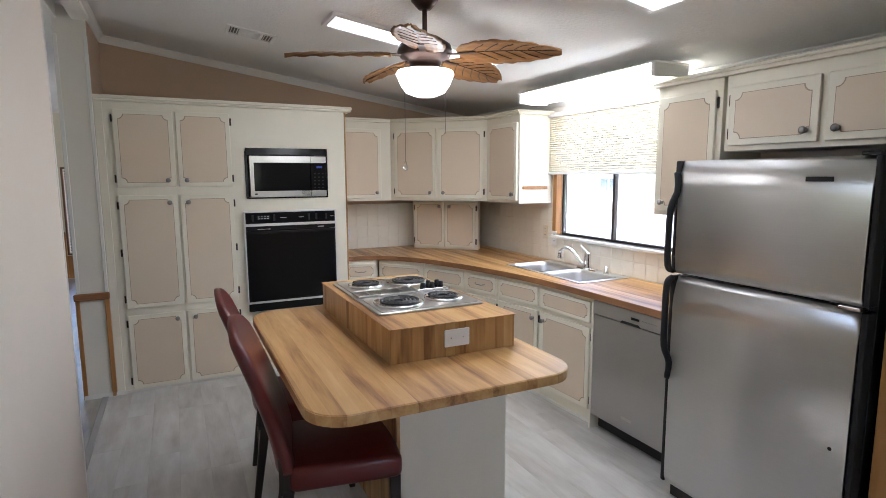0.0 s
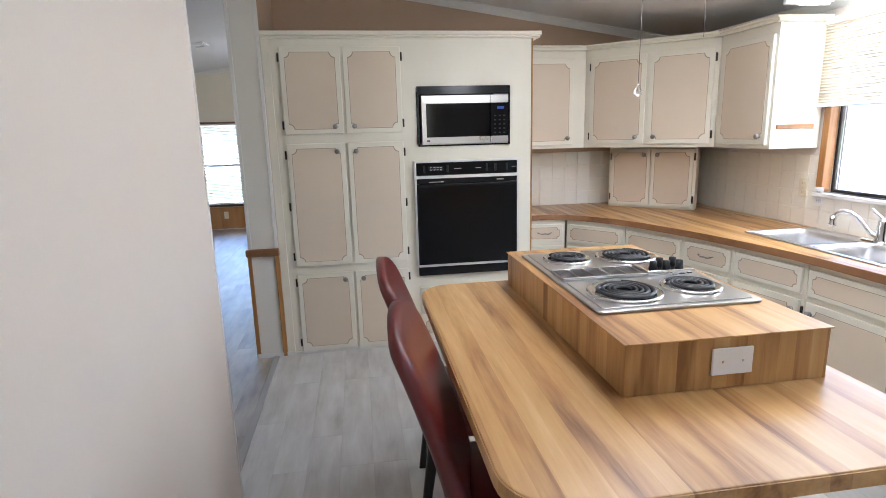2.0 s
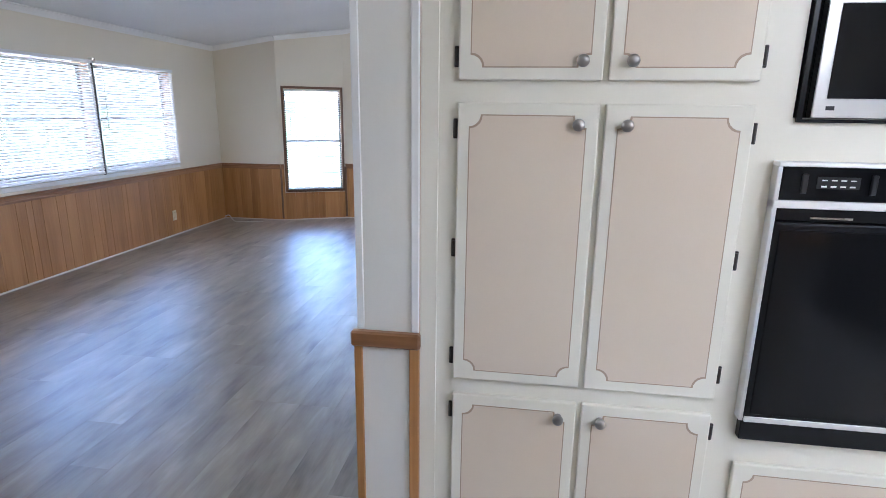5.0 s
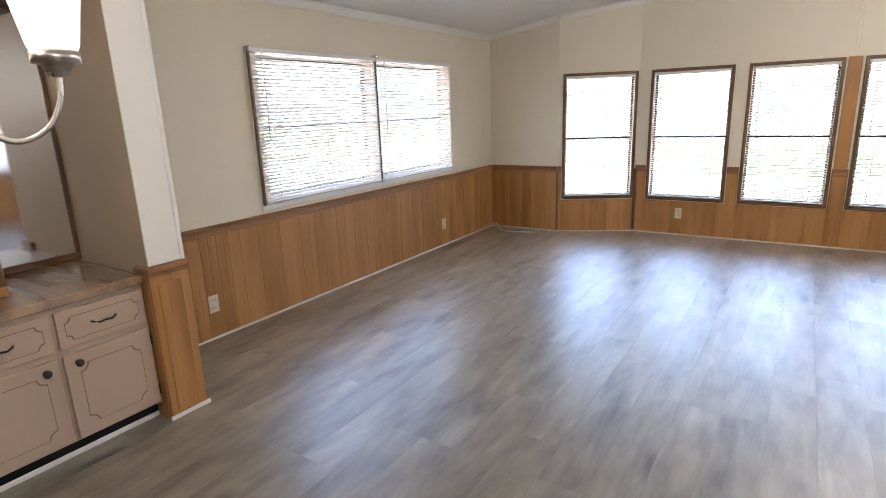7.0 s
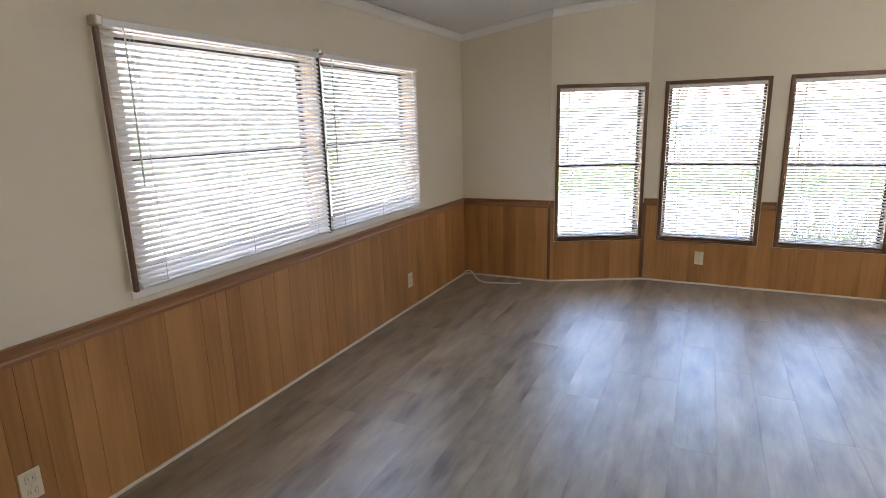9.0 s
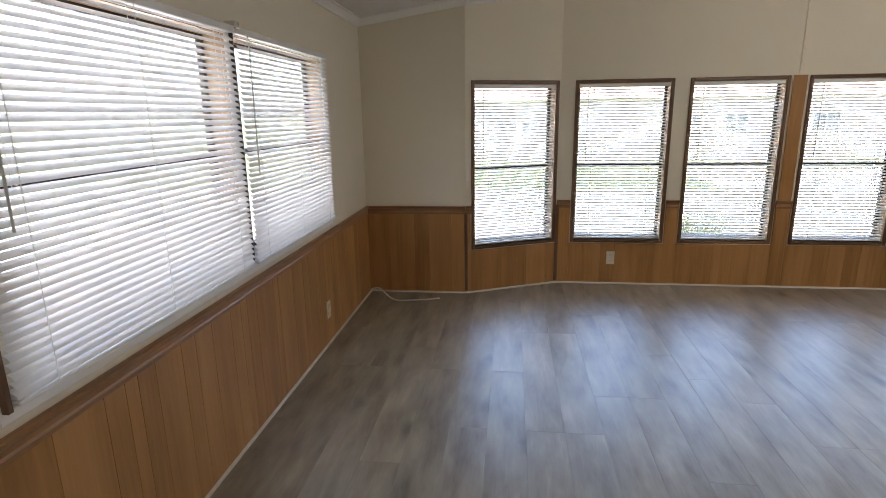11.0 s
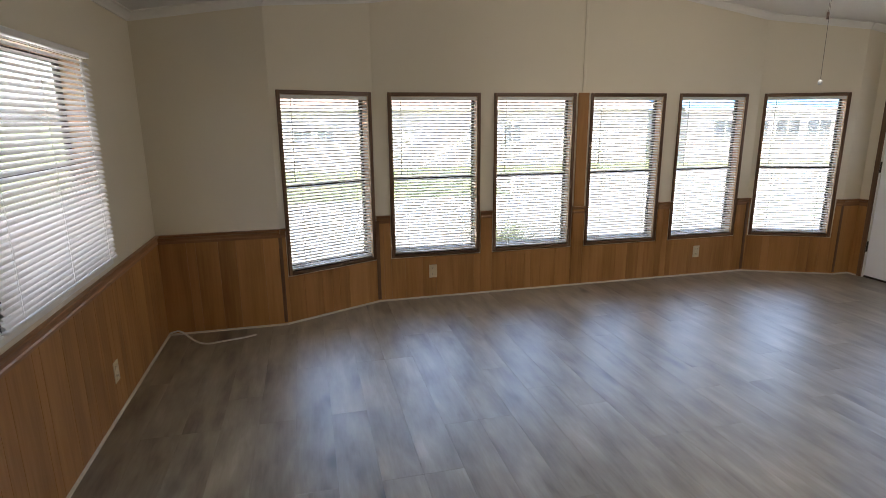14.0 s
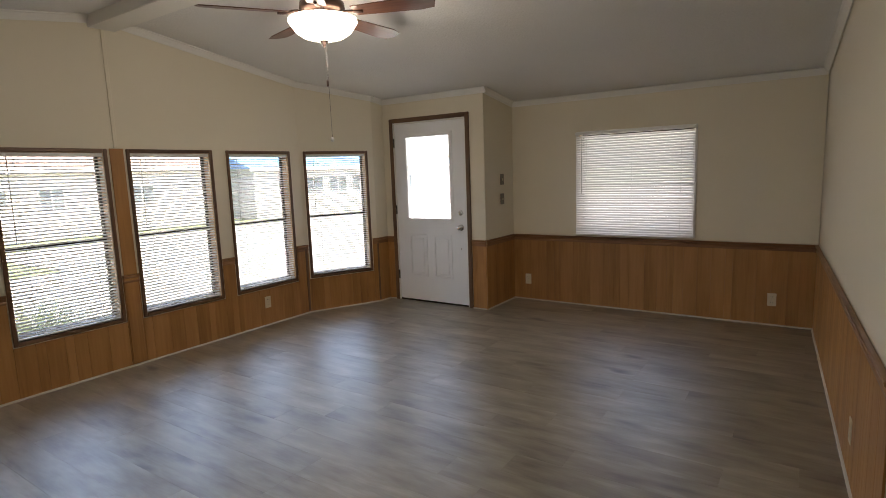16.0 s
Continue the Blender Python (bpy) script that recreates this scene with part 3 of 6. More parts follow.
# wood-capped wall end: cap, two wood edges
post = thing("wall_end_trim", pose(0, 0, 0), "oak cap and edge strips on the pale wall end", "trim", kind="structure")
part("cap", box((BLOCKX - 0.02, POSTY - 0.028, 0.715), (POSTX + 0.005, POSTY, 0.765), 0.006), M_RAIL, post)
part("edge_strip", box((BLOCKX - 0.014, POSTY - 0.012, 0), (BLOCKX + 0.012, POSTY, 0.715), 0.003), M_OAK, post)
part("edge_strip", box((POSTX - 0.03, POSTY - 0.014, 0), (POSTX, POSTY, 0.715), 0.003), M_OAK, post)
part("corner_bead", box((BLOCKX - 0.004, POSTY - 0.006, 0.765), (BLOCKX + 0.02, POSTY, 2.5), 0.003), M_TRIM, post)
part("corner_bead", box((POSTX - 0.025, POSTY - 0.010, 0.765), (POSTX, POSTY, 2.5), 0.004), M_TRIM, post)
part("base_strip", box((BLOCKX - 0.01, POSTY - 0.014, 0), (POSTX + 0.06, POSTY - 0.0125, 0.03)), M_TRIM, post)

# ---- wainscot ----
RAIL = [(0, -0.065), (0.012, -0.065), (0.014, -0.050), (0.010, -0.042), (0.013, -0.024), (0.022, -0.016), (0.026, -0.003), (0.022, 0.0), (0, 0.0)]
QUARTER = [(0, 0), (0.011, 0), (0.009, 0.007), (0.005, 0.010), (0, 0.012)]
BOARD_MESHES = {}
rng = random.Random(5)


def board_mesh(w, h):
    key = (round(w, 3), round(h, 3))
    if key not in BOARD_MESHES:
        bm = bmesh.new()
        c = 0.0010
        x0, x1 = 0.0003, w - 0.0003
        prof = [(x0, 0.0), (x0, 0.005), (x0 + c, 0.0065), (x1 - c, 0.0065), (x1, 0.005), (x1, 0.0)]
        lo = [bm.verts.new((x, y, 0)) for x, y in prof]
        hi = [bm.verts.new((x, y, h)) for x, y in prof]
        for i in range(len(prof) - 1):
            bm.faces.new((lo[i], lo[i + 1], hi[i + 1], hi[i]))
        bm.faces.new(hi)
        bm.faces.new(lo[::-1])
        bmesh.ops.recalc_face_normals(bm, faces=bm.faces)
        BOARD_MESHES[key] = mesh_of("board", bm, M_OAK)
    return BOARD_MESHES[key]


WIDTHS = [0.06, 0.09, 0.12, 0.15, 0.19]


def wainscot(p, q, holes=(), top=0.74):
    """Boards along a wall to the rail; under windows (u0, u1, sill) they stop at the sill."""
    m = facing(p, q)
    length = (Vector(p) - Vector(q)).length
    w = thing("wainscot", m, "orange-brown oak wainscot of grooved boards", "wainscot", kind="structure")
    part("backing", box((0, 0.0005, 0.0), (length, 0.0025, min([top] + [h[2] for h in holes]) - 0.05), 0), M_OAK, w)
    u = 0.0
    stops = sorted([h[0] for h in holes] + [h[1] for h in holes] + [length])
    while u < length - 0.004:
        width = rng.choice(WIDTHS)
        nxt = next(s for s in stops if s > u + 0.004)
        if nxt - u - width < 0.04:
            width = nxt - u
        mid = u + width / 2
        h = top - 0.04
        for a, b, sill in holes:
            if a < mid < b:
                h = sill
        piece("board", board_mesh(width, h), w, pose(u, 0.002, 0))
        u += width
    spans, u = [], 0.0
    for a, b, sill in sorted(holes):
        if sill < top:
            spans.append((u, a))
            u = b
    spans.append((u, length))
    n = m.to_3x3() @ Vector((0, 1, 0))
    for a, b in spans:
        if b - a > 0.004:
            moulding("chair_rail", m @ Vector((a, 0.002, top)), m @ Vector((b, 0.002, top)), RAIL, M_RAIL, n, "oak chair rail moulding", "rail")
    moulding("baseboard", m @ Vector((0, 0.0085, 0)), m @ Vector((length, 0.0085, 0)), QUARTER, M_QUARTER, n, "thin white quarter-round at the floor")


wainscot((0, 0), (0, -4.42))
wainscot((DOORX, 0), K6)
wainscot(K6, K5, [(0.06, LB - 0.03, 0.365)])
wainscot(K5, K1, [(K5[0] - b - 0.035, K5[0] - a + 0.035, 0.365) for a, b in nx])
wainscot(K1, K0, [(0.005, LB - 0.04, 0.365)])
wainscot(K0, (0, 0))
wainscot((DOORX, JOGY), (DOORX, JOGY + 0.165))
wainscot((DOORX, -0.10), (DOORX, 0))
wainscot((EASTX, JOGY), (DOORX, JOGY))
wainscot((EASTX, SOUTHY), (EASTX, JOGY))
wainscot((BLOCKX - 0.045, SOUTHW), (EASTX, SOUTHY))
solid("corner_strip", box((K0[0] - 0.012, -0.012, 0.02), (K0[0] + 0.014, 0.0, 0.70), 0.004), M_CASE, "brown corner strip in the wainscot", "trim", "structure")
solid("corner_strip", box((K1[0] - 0.012, 0.338, 0.02), (K1[0] + 0.016, 0.352, 0.70), 0.004), M_CASE, "brown corner strip in the wainscot", "trim", "structure")
solid("corner_strip", box((K5[0] - 0.016, 0.338, 0.02), (K5[0] + 0.012, 0.352, 0.70), 0.004), M_CASE, "brown corner strip in the wainscot", "trim", "structure")
solid("corner_strip", box((K6[0] - 0.014, -0.012, 0.02), (K6[0] + 0.012, 0.0, 0.70), 0.004), M_CASE, "brown corner strip in the wainscot", "trim", "structure")
solid("seam_batten", box((RIDGE_X - 0.014, 0.348, 1.73), (RIDGE_X + 0.014, 0.36, 2.60), 0.003), M_WALL, "cream batten over the wall seam", "trim", "structure")
solid("seam_board", box((RIDGE_X - 0.052, 0.346, 0.02), (RIDGE_X + 0.052, 0.352, 1.725), 0.002), M_OAK, "oak board between the middle windows", "trim", "structure")

# ---- windows and blinds ----
count = {"window": 0}


def window(p, q, u0, u1, z0, z1, style="brown"):
    """An aluminium window with an upper and a lower pane, and its casing on the room side."""
    count["window"] += 1
    m = facing(p, q)
    label = {"brown": "dark bronze sash window with brown wood casing", "white": "dark bronze sash window with white casing"}[style]
    w = thing("window_%d" % count["window"], m, label, "window", kind="structure")
    dep = -0.085
    fr = bmesh.new()
    for lo, hi in (((u0, dep - 0.03, z0), (u0 + 0.022, dep, z1)), ((u1 - 0.022, dep - 0.03, z0), (u1, dep, z1)), ((u0 + 0.022, dep - 0.03, z0), (u1 - 0.022, dep - 0.001, z0 + 0.025)), ((u0 + 0.022, dep - 0.03, z1 - 0.025), (u1 - 0.022, dep - 0.001, z1))):
        cube(fr, lo, hi, 0.003)
    part("window_frame", fr, M_BRONZE, w)
    mid = z0 + (z1 - z0) * 0.485
    part("meeting_rail", box((u0 + 0.02, dep - 0.024, mid - 0.013), (u1 - 0.02, dep + 0.008, mid + 0.013), 0.003), M_BRONZE, w)
    for a, b, d in ((z0 + 0.02, mid, dep - 0.008), (mid, z1 - 0.02, dep - 0.02)):
        g = part("pane", box((u0 + 0.015, d - 0.002, a), (u1 - 0.015, d + 0.002, b)), M_GLASS, w)
        g.visible_shadow = False
    jm = bmesh.new()
    for lo, hi in (((u0 + 0.0005, dep, z0), (u0 + 0.003, 0.004, z1)), ((u1 - 0.003, dep, z0), (u1 - 0.0005, 0.004, z1)), ((u0 + 0.003, dep, z1 - 0.003), (u1 - 0.003, 0.0035, z1 - 0.0005))):
        cube(jm, lo, hi)
    part("jamb", jm, M_JAMB, w)
    c = 0.028 if style == "brown" else 0.03
    mv, mh = (M_CASE, M_CASEH) if style == "brown" else (M_TRIM, M_TRIM)
    part("casing", box((u0 - c, 0.0, z0 - c), (u0, 0.014, z1 + c), 0.004), mv, w)
    part("casing", box((u1, 0.0, z0 - c), (u1 + c, 0.014, z1 + c), 0.004), mv, w)
    part("casing", box((u0, 0.0, z1), (u1, 0.0135, z1 + c), 0.004), mh, w)
    part("window_sill", box((u0, dep, z0 - c), (u1, 0.0135, z0), 0.004), mh, w)
    return w


def blind(p, q, u0, u1, z0, z1, depth, tilt, wand=True, label="white mini blind with open slats over the window"):
    """A mini blind: headrail, slats, ladder cords, bottom rail and wand."""
    width = u1 - u0
    w = thing("window_blind", facing(p, q) @ pose(u0, depth, 0), label, "blind", "window blinds")
    part("headrail", box((0, -0.014, z1 - 0.028), (width, 0.014, z1), 0.003), M_WHITE, w)
    part("bottom_rail", box((0.002, -0.012, z0), (width - 0.002, 0.012, z0 + 0.012), 0.003), M_WHITE, w)
    bm = bmesh.new()
    prof = [(-0.0125, -0.0018), (-0.0045, 0.0014), (0.0045, 0.0014), (0.0125, -0.0018)]
    a = [[bm.verts.new((x, y, z + t)) for y, z in prof] for x in (0.004, width - 0.004) for t in (0.0,)]
    for i in range(3):
        bm.faces.new((a[0][i], a[1][i], a[1][i + 1], a[0][i + 1]))
    for f in bm.faces:
        f.smooth = True
    me = mesh_of("slat", bm, M_SLAT)
    z = z0 + 0.026
    r = random.Random(int(u0 * 1000) + 3)
    while z < z1 - 0.034:
        piece("slat", me, w, pose(0, 0, z, tilt + r.uniform(-0.8, 0.8), r.uniform(-0.02, 0.02), 0))
        z += 0.0238
    cords = [0.12, width - 0.12] + ([width / 2] if width > 0.9 else [])
    for c in cords:
        lad = bmesh.new()
        for y in (-0.0125, 0.0125):
            cube(lad, (c - 0.001, y - 0.0006, z0 + 0.01), (c + 0.001, y + 0.0006, z1 - 0.02))
        part("ladder_cord", lad, M_CABLE, w)
    if wand:
        x = width - 0.075
        part("wand", tube([(x, 0.018, z1 - 0.02), (x, 0.024, z1 - 0.06), (x + 0.006, 0.022, z1 - 0.62)], 0.0035, 6), M_CABLE, w)
    return w


wins = [((K6, K5), 0.10, LB - 0.07)]
wins += [((K5, K1), K5[0] - b, K5[0] - a) for a, b in nx]
wins += [((K1, K0), 0.045, LB - 0.075)]
for (p, q), a, b in wins:
    window(p, q, a, b, WZ0, WZ1)
    blind(p, q, a + 0.004, b - 0.004, WZ0 + 0.006, WZ1 - 0.004, -0.016, -25)
W0, W1 = (0, 0), (0, Y_END)
for a, b in ((0.945, 2.05), (2.12, 3.35)):
    window(W0, W1, a, b, 0.84, 1.81, "white")
    blind(W0, W1, a - 0.015, b + (0.01 if b > 3 else 0.03), 0.81, 1.84, 0.033, -43, label="white mini blind hung in front of the west window")
mull = thing("window_mullion", facing(W0, W1), "dark bronze strip between the west windows", "trim", kind="structure")
part("strip", box((2.078, 0.0, 0.80), (2.094, 0.026, 1.83), 0.003), M_BRONZE, mull)
part("bracket", box((2.066, 0.0, 1.828), (2.106, 0.055, 1.862), 0.008, 2), M_NICKEL, mull)
part("bracket", box((3.358, 0.0, 1.81), (3.386, 0.055, 1.85), 0.008, 2), M_NICKEL, mull)
part("side_strip", box((3.364, 0.014, 0.80), (3.382, 0.034, 1.81), 0.003), M_CASE, mull, "brown wood side strip")
part("apron_board", box((0.90, 0.0, 0.765), (3.385, 0.010, 0.80), 0.003), M_TRIM, mull)
window((EASTX, SOUTHY), (EASTX, JOGY), 0.995, 2.09, 0.79, 1.79, "white")
blind((EASTX, SOUTHY), (EASTX, JOGY), 0.975, 2.12, 0.76, 1.81, 0.033, -62, label="white mini blind, nearly closed, on the east wall")

# ---- entry door ----
DM = facing((DOORX, JOGY), (DOORX, 0))
door = thing("door_1", DM, "white steel entry door with a half-height window and two panels", "door", kind="structure")
da, db, dz0, dz1 = 0.232, 1.158, 0.02, 2.0
ga, gb, gz0, gz1 = 0.415, 1.005, 0.945, 1.86
leaf = bmesh.new()
for lo, hi in (((da, -0.05, dz0), (ga, -0.006, dz1)), ((gb, -0.05, dz0), (db, -0.006, dz1)), ((ga, -0.05, gz1), (gb, -0.006, dz1)), ((ga, -0.05, dz0), (gb, -0.006, gz0))):
    cube(leaf, lo, hi)
bmesh.ops.remove_doubles(leaf, verts=leaf.verts, dist=0.0001)
part("leaf", leaf, M_DOOR, door)
lite = bmesh.new()
f = 0.028
for lo, hi in (((ga - f, -0.006, gz0 - f), (ga + 0.012, 0.008, gz1 + f)), ((gb - 0.012, -0.006, gz0 - f), (gb + f, 0.008, gz1 + f)), ((ga, -0.006, gz1 - 0.012), (gb, 0.0078, gz1 + f)), ((ga, -0.006, gz0 - f), (gb, 0.0078, gz0 + 0.012))):
    cube(lite, lo, hi, 0.004)
part("window_surround", lite, M_DOOR, door)
g = part("pane", box((ga, -0.03, gz0), (gb, -0.024, gz1)), M_GLASS, door)
g.visible_shadow = False
for x0, x1 in ((0.425, 0.665), (0.755, 0.995)):
    ring = bmesh.new()
    for lo, hi in (((x0, -0.006, 0.29), (x0 + 0.02, 0.003, 0.775)), ((x1 - 0.02, -0.006, 0.29), (x1, 0.003, 0.775)), ((x0, -0.006, 0.755), (x1, 0.0028, 0.775)), ((x0, -0.006, 0.29), (x1, 0.0028, 0.31))):
        cube(ring, lo, hi, 0.002)
    cube(ring, (x0 + 0.045, -0.006, 0.335), (x1 - 0.045, 0.002, 0.73), 0.004)
    part("raised_panel", ring, M_DOOR, door)
kn = lathe([(0, 0.062), (0.018, 0.06), (0.027, 0.05), (0.028, 0.04), (0.018, 0.028), (0.011, 0.02), (0.011, 0.008), (0.032, 0.007), (0.034, 0), (0, 0)], 20)
k = part("knob", kn, M_CHROME, door, "polished nickel knob")
k.matrix_local = pose(0.302, -0.005, 0.865, -90)
k2 = part("deadbolt", lathe([(0, 0.022), (0.022, 0.02), (0.03, 0.008), (0.031, 0), (0, 0)], 20), M_CHROME, door, "nickel deadbolt")
k2.matrix_local = pose(0.302, -0.005, 1.02, -90)
part("thumb_turn", box((0.296, 0.014, 1.003), (0.308, 0.034, 1.037), 0.003), M_CHROME, door)
part("chain_stud", box((0.297, -0.006, 0.63), (0.307, 0.006, 0.64), 0.002), M_NICKEL, door)
for z in (0.30, 1.05, 1.80):
    part("hinge", rod(bmesh.new(), (db + 0.006, 0.004, z - 0.05), (db + 0.006, 0.004, z + 0.05), 0.007, None, 8), M_BRONZE, door)
part("sweep", box((da, -0.045, 0.002), (db, -0.008, 0.02), 0.002), M_RUBBER, door)
part("threshold", box((0.215, -0.11, 0.0), (1.175, -0.002, 0.012), 0.003), M_BRONZE, door)
jb = bmesh.new()
for lo, hi in (((0.2155, -0.10, 0), (0.23, 0.003, 2.02)), ((1.16, -0.10, 0), (1.1745, 0.003, 2.02)), ((0.2155, -0.10, 2.003), (1.1745, 0.003, 2.0195))):
    cube(jb, lo, hi)
part("jamb", jb, M_TRIM, door)
part("casing", box((0.168, 0.0, 0.0), (0.216, 0.016, 2.064), 0.004), M_CASE, door)
part("casing", box((1.174, 0.0, 0.0), (1.218, 0.016, 2.064), 0.004), M_CASE, door)
part("casing", box((0.216, 0.0, 2.018), (1.174, 0.0155, 2.064), 0.004), M_CASEH, door)


# ---- outlets and switches ----
def outlet(p, q, u, z, label="ivory duplex outlet on the wainscot", mat=None, w=0.07, h=0.115, depth=0.0086):
    mat = mat or M_IVORY
    o = thing("wall_outlet", facing(p, q) @ pose(u, depth, z), label, "outlet", "wall outlets")
    part("plate", box((-w / 2, 0, -h / 2), (w / 2, 0.005, h / 2), 0.002), mat, o)
    for s in (-0.028, 0.024):
        part("socket", box((-0.017, 0.004, s - 0.014), (0.017, 0.0065, s + 0.018), 0.003), mat, o)
        sl = bmesh.new()
        for x in (-0.007, 0.007):
            cube(sl, (x - 0.0012, 0.006, s - 0.002), (x + 0.0012, 0.0069, s + 0.009))
        part("slot", sl, M_JOINT, o)
    part("screw", box((-0.003, 0.0048, -0.004), (0.003, 0.006, 0.002), 0.001), M_NICKEL, o)
    return o


outlet(W0, W1, 3.86, 0.235)
outlet(W0, W1, 1.105, 0.23)
outlet(K5, K1, K5[0] - 2.06, 0.235)
outlet(K5, K1, K5[0] - 4.70, 0.235)
outlet((EASTX, SOUTHY), (EASTX, JOGY), -1.50 - SOUTHY, 0.235)
outlet((EASTX, SOUTHY), (EASTX, JOGY), -3.86 - SOUTHY, 0.235)
outlet((BLOCKX - 0.045, SOUTHW), (EASTX, SOUTHY), 0.77, 0.235)
JA, JB = (EASTX, JOGY), (DOORX, JOGY)
for z, hh in ((1.36, 0.115), (1.15, 0.115)):
    s = thing("light_switch", facing(JA, JB) @ pose(EASTX - 6.56, 0.001, z), "brown-grey switch plate beside the entry door", "switch", "light switches")
    part("plate", box((-0.04, 0, -hh / 2), (0.04, 0.006, hh / 2), 0.002), M_SWITCH, s)
    part("toggle", box((-0.006, 0.005, -0.012), (0.006, 0.016, 0.010), 0.002), M_IVORY, s)
# loose cable on the floor in the corner
pts = [(0.03 + 0.58 * t + 0.02 * math.sin(7 * t), -0.06 - 0.20 * math.sin(2.6 * t) + 0.012 * math.sin(11 * t), 0.0075 + 0.05 * math.exp(-((t - 0.10) / 0.12) ** 2)) for t in np.linspace(0, 1, 36)]
solid("cable", tube(pts, 0.0065, 8), M_CABLE, "loose white cable lying on the floor in the corner", "cable")


# ---- floors ----
def plank_mesh(w, l, material, name):
    bm = bmesh.new()
    c, t = 0.0003, 0.0
    x0, x1, y0, y1 = 0.00022, w - 0.00022, 0.00022, l - 0.00022
    lo = [bm.verts.new(v) for v in ((x0, y0, -0.0008), (x1, y0, -0.0008), (x1, y1, -0.0008), (x0, y1, -0.0008))]
    hi = [bm.verts.new(v) for v in ((x0 + c, y0 + c, t), (x1 - c, y0 + c, t), (x1 - c, y1 - c, t), (x0 + c, y1 - c, t))]
    bm.faces.new(hi)
    for i in range(4):
        bm.faces.new((lo[i], lo[(i + 1) % 4], hi[(i + 1) % 4], hi[i]))
    bmesh.ops.recalc_face_normals(bm, faces=bm.faces)
    return mesh_of(name, bm, material)


def lay(parent, x0, x1, y0, y1, w, l, material, r):
    """Staggered rows of planks; the cut ends meet the walls."""
    cache = {}
    x = x0
    while x < x1 - 0.01:
        pw = min(w, x1 - x)
        y = y0 - r.choice((0.0, 0.3, 0.55, 0.8)) * l
        while y < y1 - 0.01:
            a, b = max(y, y0), min(y + l, y1)
            key = (round(pw, 3), round(b - a, 3))
            if b - a > 0.01:
                if key not in cache:
                    cache[key] = plank_mesh(pw, b - a, material, "plank")
                piece("plank", cache[key], parent, pose(x, a, 0))
            y += l
        x += w


# ---- kitchen ----
def notched(x0, x1, z0, z1, r, n=5):
    """A rectangle whose corners are scooped out."""
    pts = []
    for cx, cz, a in ((x1, z1, 270), (x0, z1, 0), (x0, z0, 90), (x1, z0, 180)):
        for k in range(n + 1):
            t = radians(a - 90 * k / n)
            pts.append((cx + r * math.cos(t), cz + r * math.sin(t)))
    return pts


def front(name, parent, x0, x1, z0, z1, y, side="", knob=None, pull=False, mats=None, hinges=True, margin=0.034):
    """A door or drawer front with a grooved panel, in the face plane y, opening towards +y."""
    cab, pan, metal, dark = mats or (M_CAB, M_PEACH, M_PEWTER, M_BRONZE)
    d = part(name, box((x0, y, z0), (x1, y + 0.018, z1), 0.004, 2), cab, parent)
    e = min(margin, (z1 - z0) * 0.2)
    r = min(0.034, (z1 - z0) * 0.15)
    part("groove", slab(notched(x0 + e - 0.003, x1 - e + 0.003, z0 + e - 0.003, z1 - e + 0.003, r - 0.002), y + 0.0175, y + 0.0187), M_HGROOVE if mats else M_GROOVE, d)
    part("panel", slab(notched(x0 + e, x1 - e, z0 + e, z1 - e, r), y + 0.0175, y + 0.0193), pan, d)
    if knob:
        kb = part("knob", lathe([(0, 0.030), (0.010, 0.029), (0.0155, 0.024), (0.0165, 0.019), (0.0145, 0.015), (0.007, 0.011), (0.007, 0.003), (0.012, 0.002), (0.012, 0), (0, 0)], 18), metal, d)
        kb.matrix_local = pose(knob[0], y + 0.0185, knob[1], -90)
    if pull:
        c, z = (x0 + x1) / 2, (z0 + z1) / 2
        part("pull", tube([(c - 0.05, y + 0.018, z + 0.004), (c - 0.045, y + 0.03, z + 0.003), (c - 0.025, y + 0.038, z - 0.004), (c, y + 0.036, z - 0.001), (c + 0.025, y + 0.038, z - 0.004), (c + 0.045, y + 0.03, z + 0.003), (c + 0.05, y + 0.018, z + 0.004)], 0.0045, 8), metal, d)
    if side and hinges:
        hx = x0 - 0.006 if side == "l" else x1 + 0.006
        for hz in ((z0 + 0.06, z1 - 0.06) if z1 - z0 < 0.75 else (z0 + 0.07, (z0 + z1) / 2, z1 - 0.07)):
            hb = cube(bmesh.new(), (hx - 0.007, y, hz - 0.027), (hx + 0.007, y + 0.006, hz + 0.027), 0.002)
            rod(hb, (hx, y + 0.008, hz - 0.022), (hx, y + 0.008, hz + 0.022), 0.004, None, 8)
            part("hinge", hb, dark, d)
    return d


# the tall pantry and oven tower; local x runs east to west, y towards the room
TM = facing((5.42, -5.27), (POSTX, -5.27))


def tx(x):
    return 5.42 - x


tower = thing("pantry_cabinet", TM, "tall ivory pantry and oven cabinet with peach door panels", "cabinet")
bm = bmesh.new()
for lo, hi in (((0, -0.66, 0.0), (tx(5.275), -0.0, 2.085)), ((tx(4.635), -0.66, 0.0), (tx(POSTX), 0, 2.085)), ((tx(5.275), -0.66, 0), (tx(4.635), 0, 0.52)), ((tx(5.275), -0.66, 1.29), (tx(4.635), 0, 1.41)),
               ((tx(5.275), -0.66, 1.78), (tx(4.635), 0, 2.085)), ((tx(5.275), -0.66, 0.52), (tx(4.635), -0.60, 1.78))):
    cube(bm, lo, hi)
bmesh.ops.remove_doubles(bm, verts=bm.verts, dist=0.0001)
part("body", bm, M_CAB, tower)
bm = cube(bmesh.new(), (-0.05, -0.66, 2.085), (tx(POSTX), 0.035, 2.10), 0.003)
cube(bm, (-0.055, -0.66, 2.10), (tx(POSTX), 0.05, 2.125), 0.004)
part("cornice", bm, M_CAB, tower)
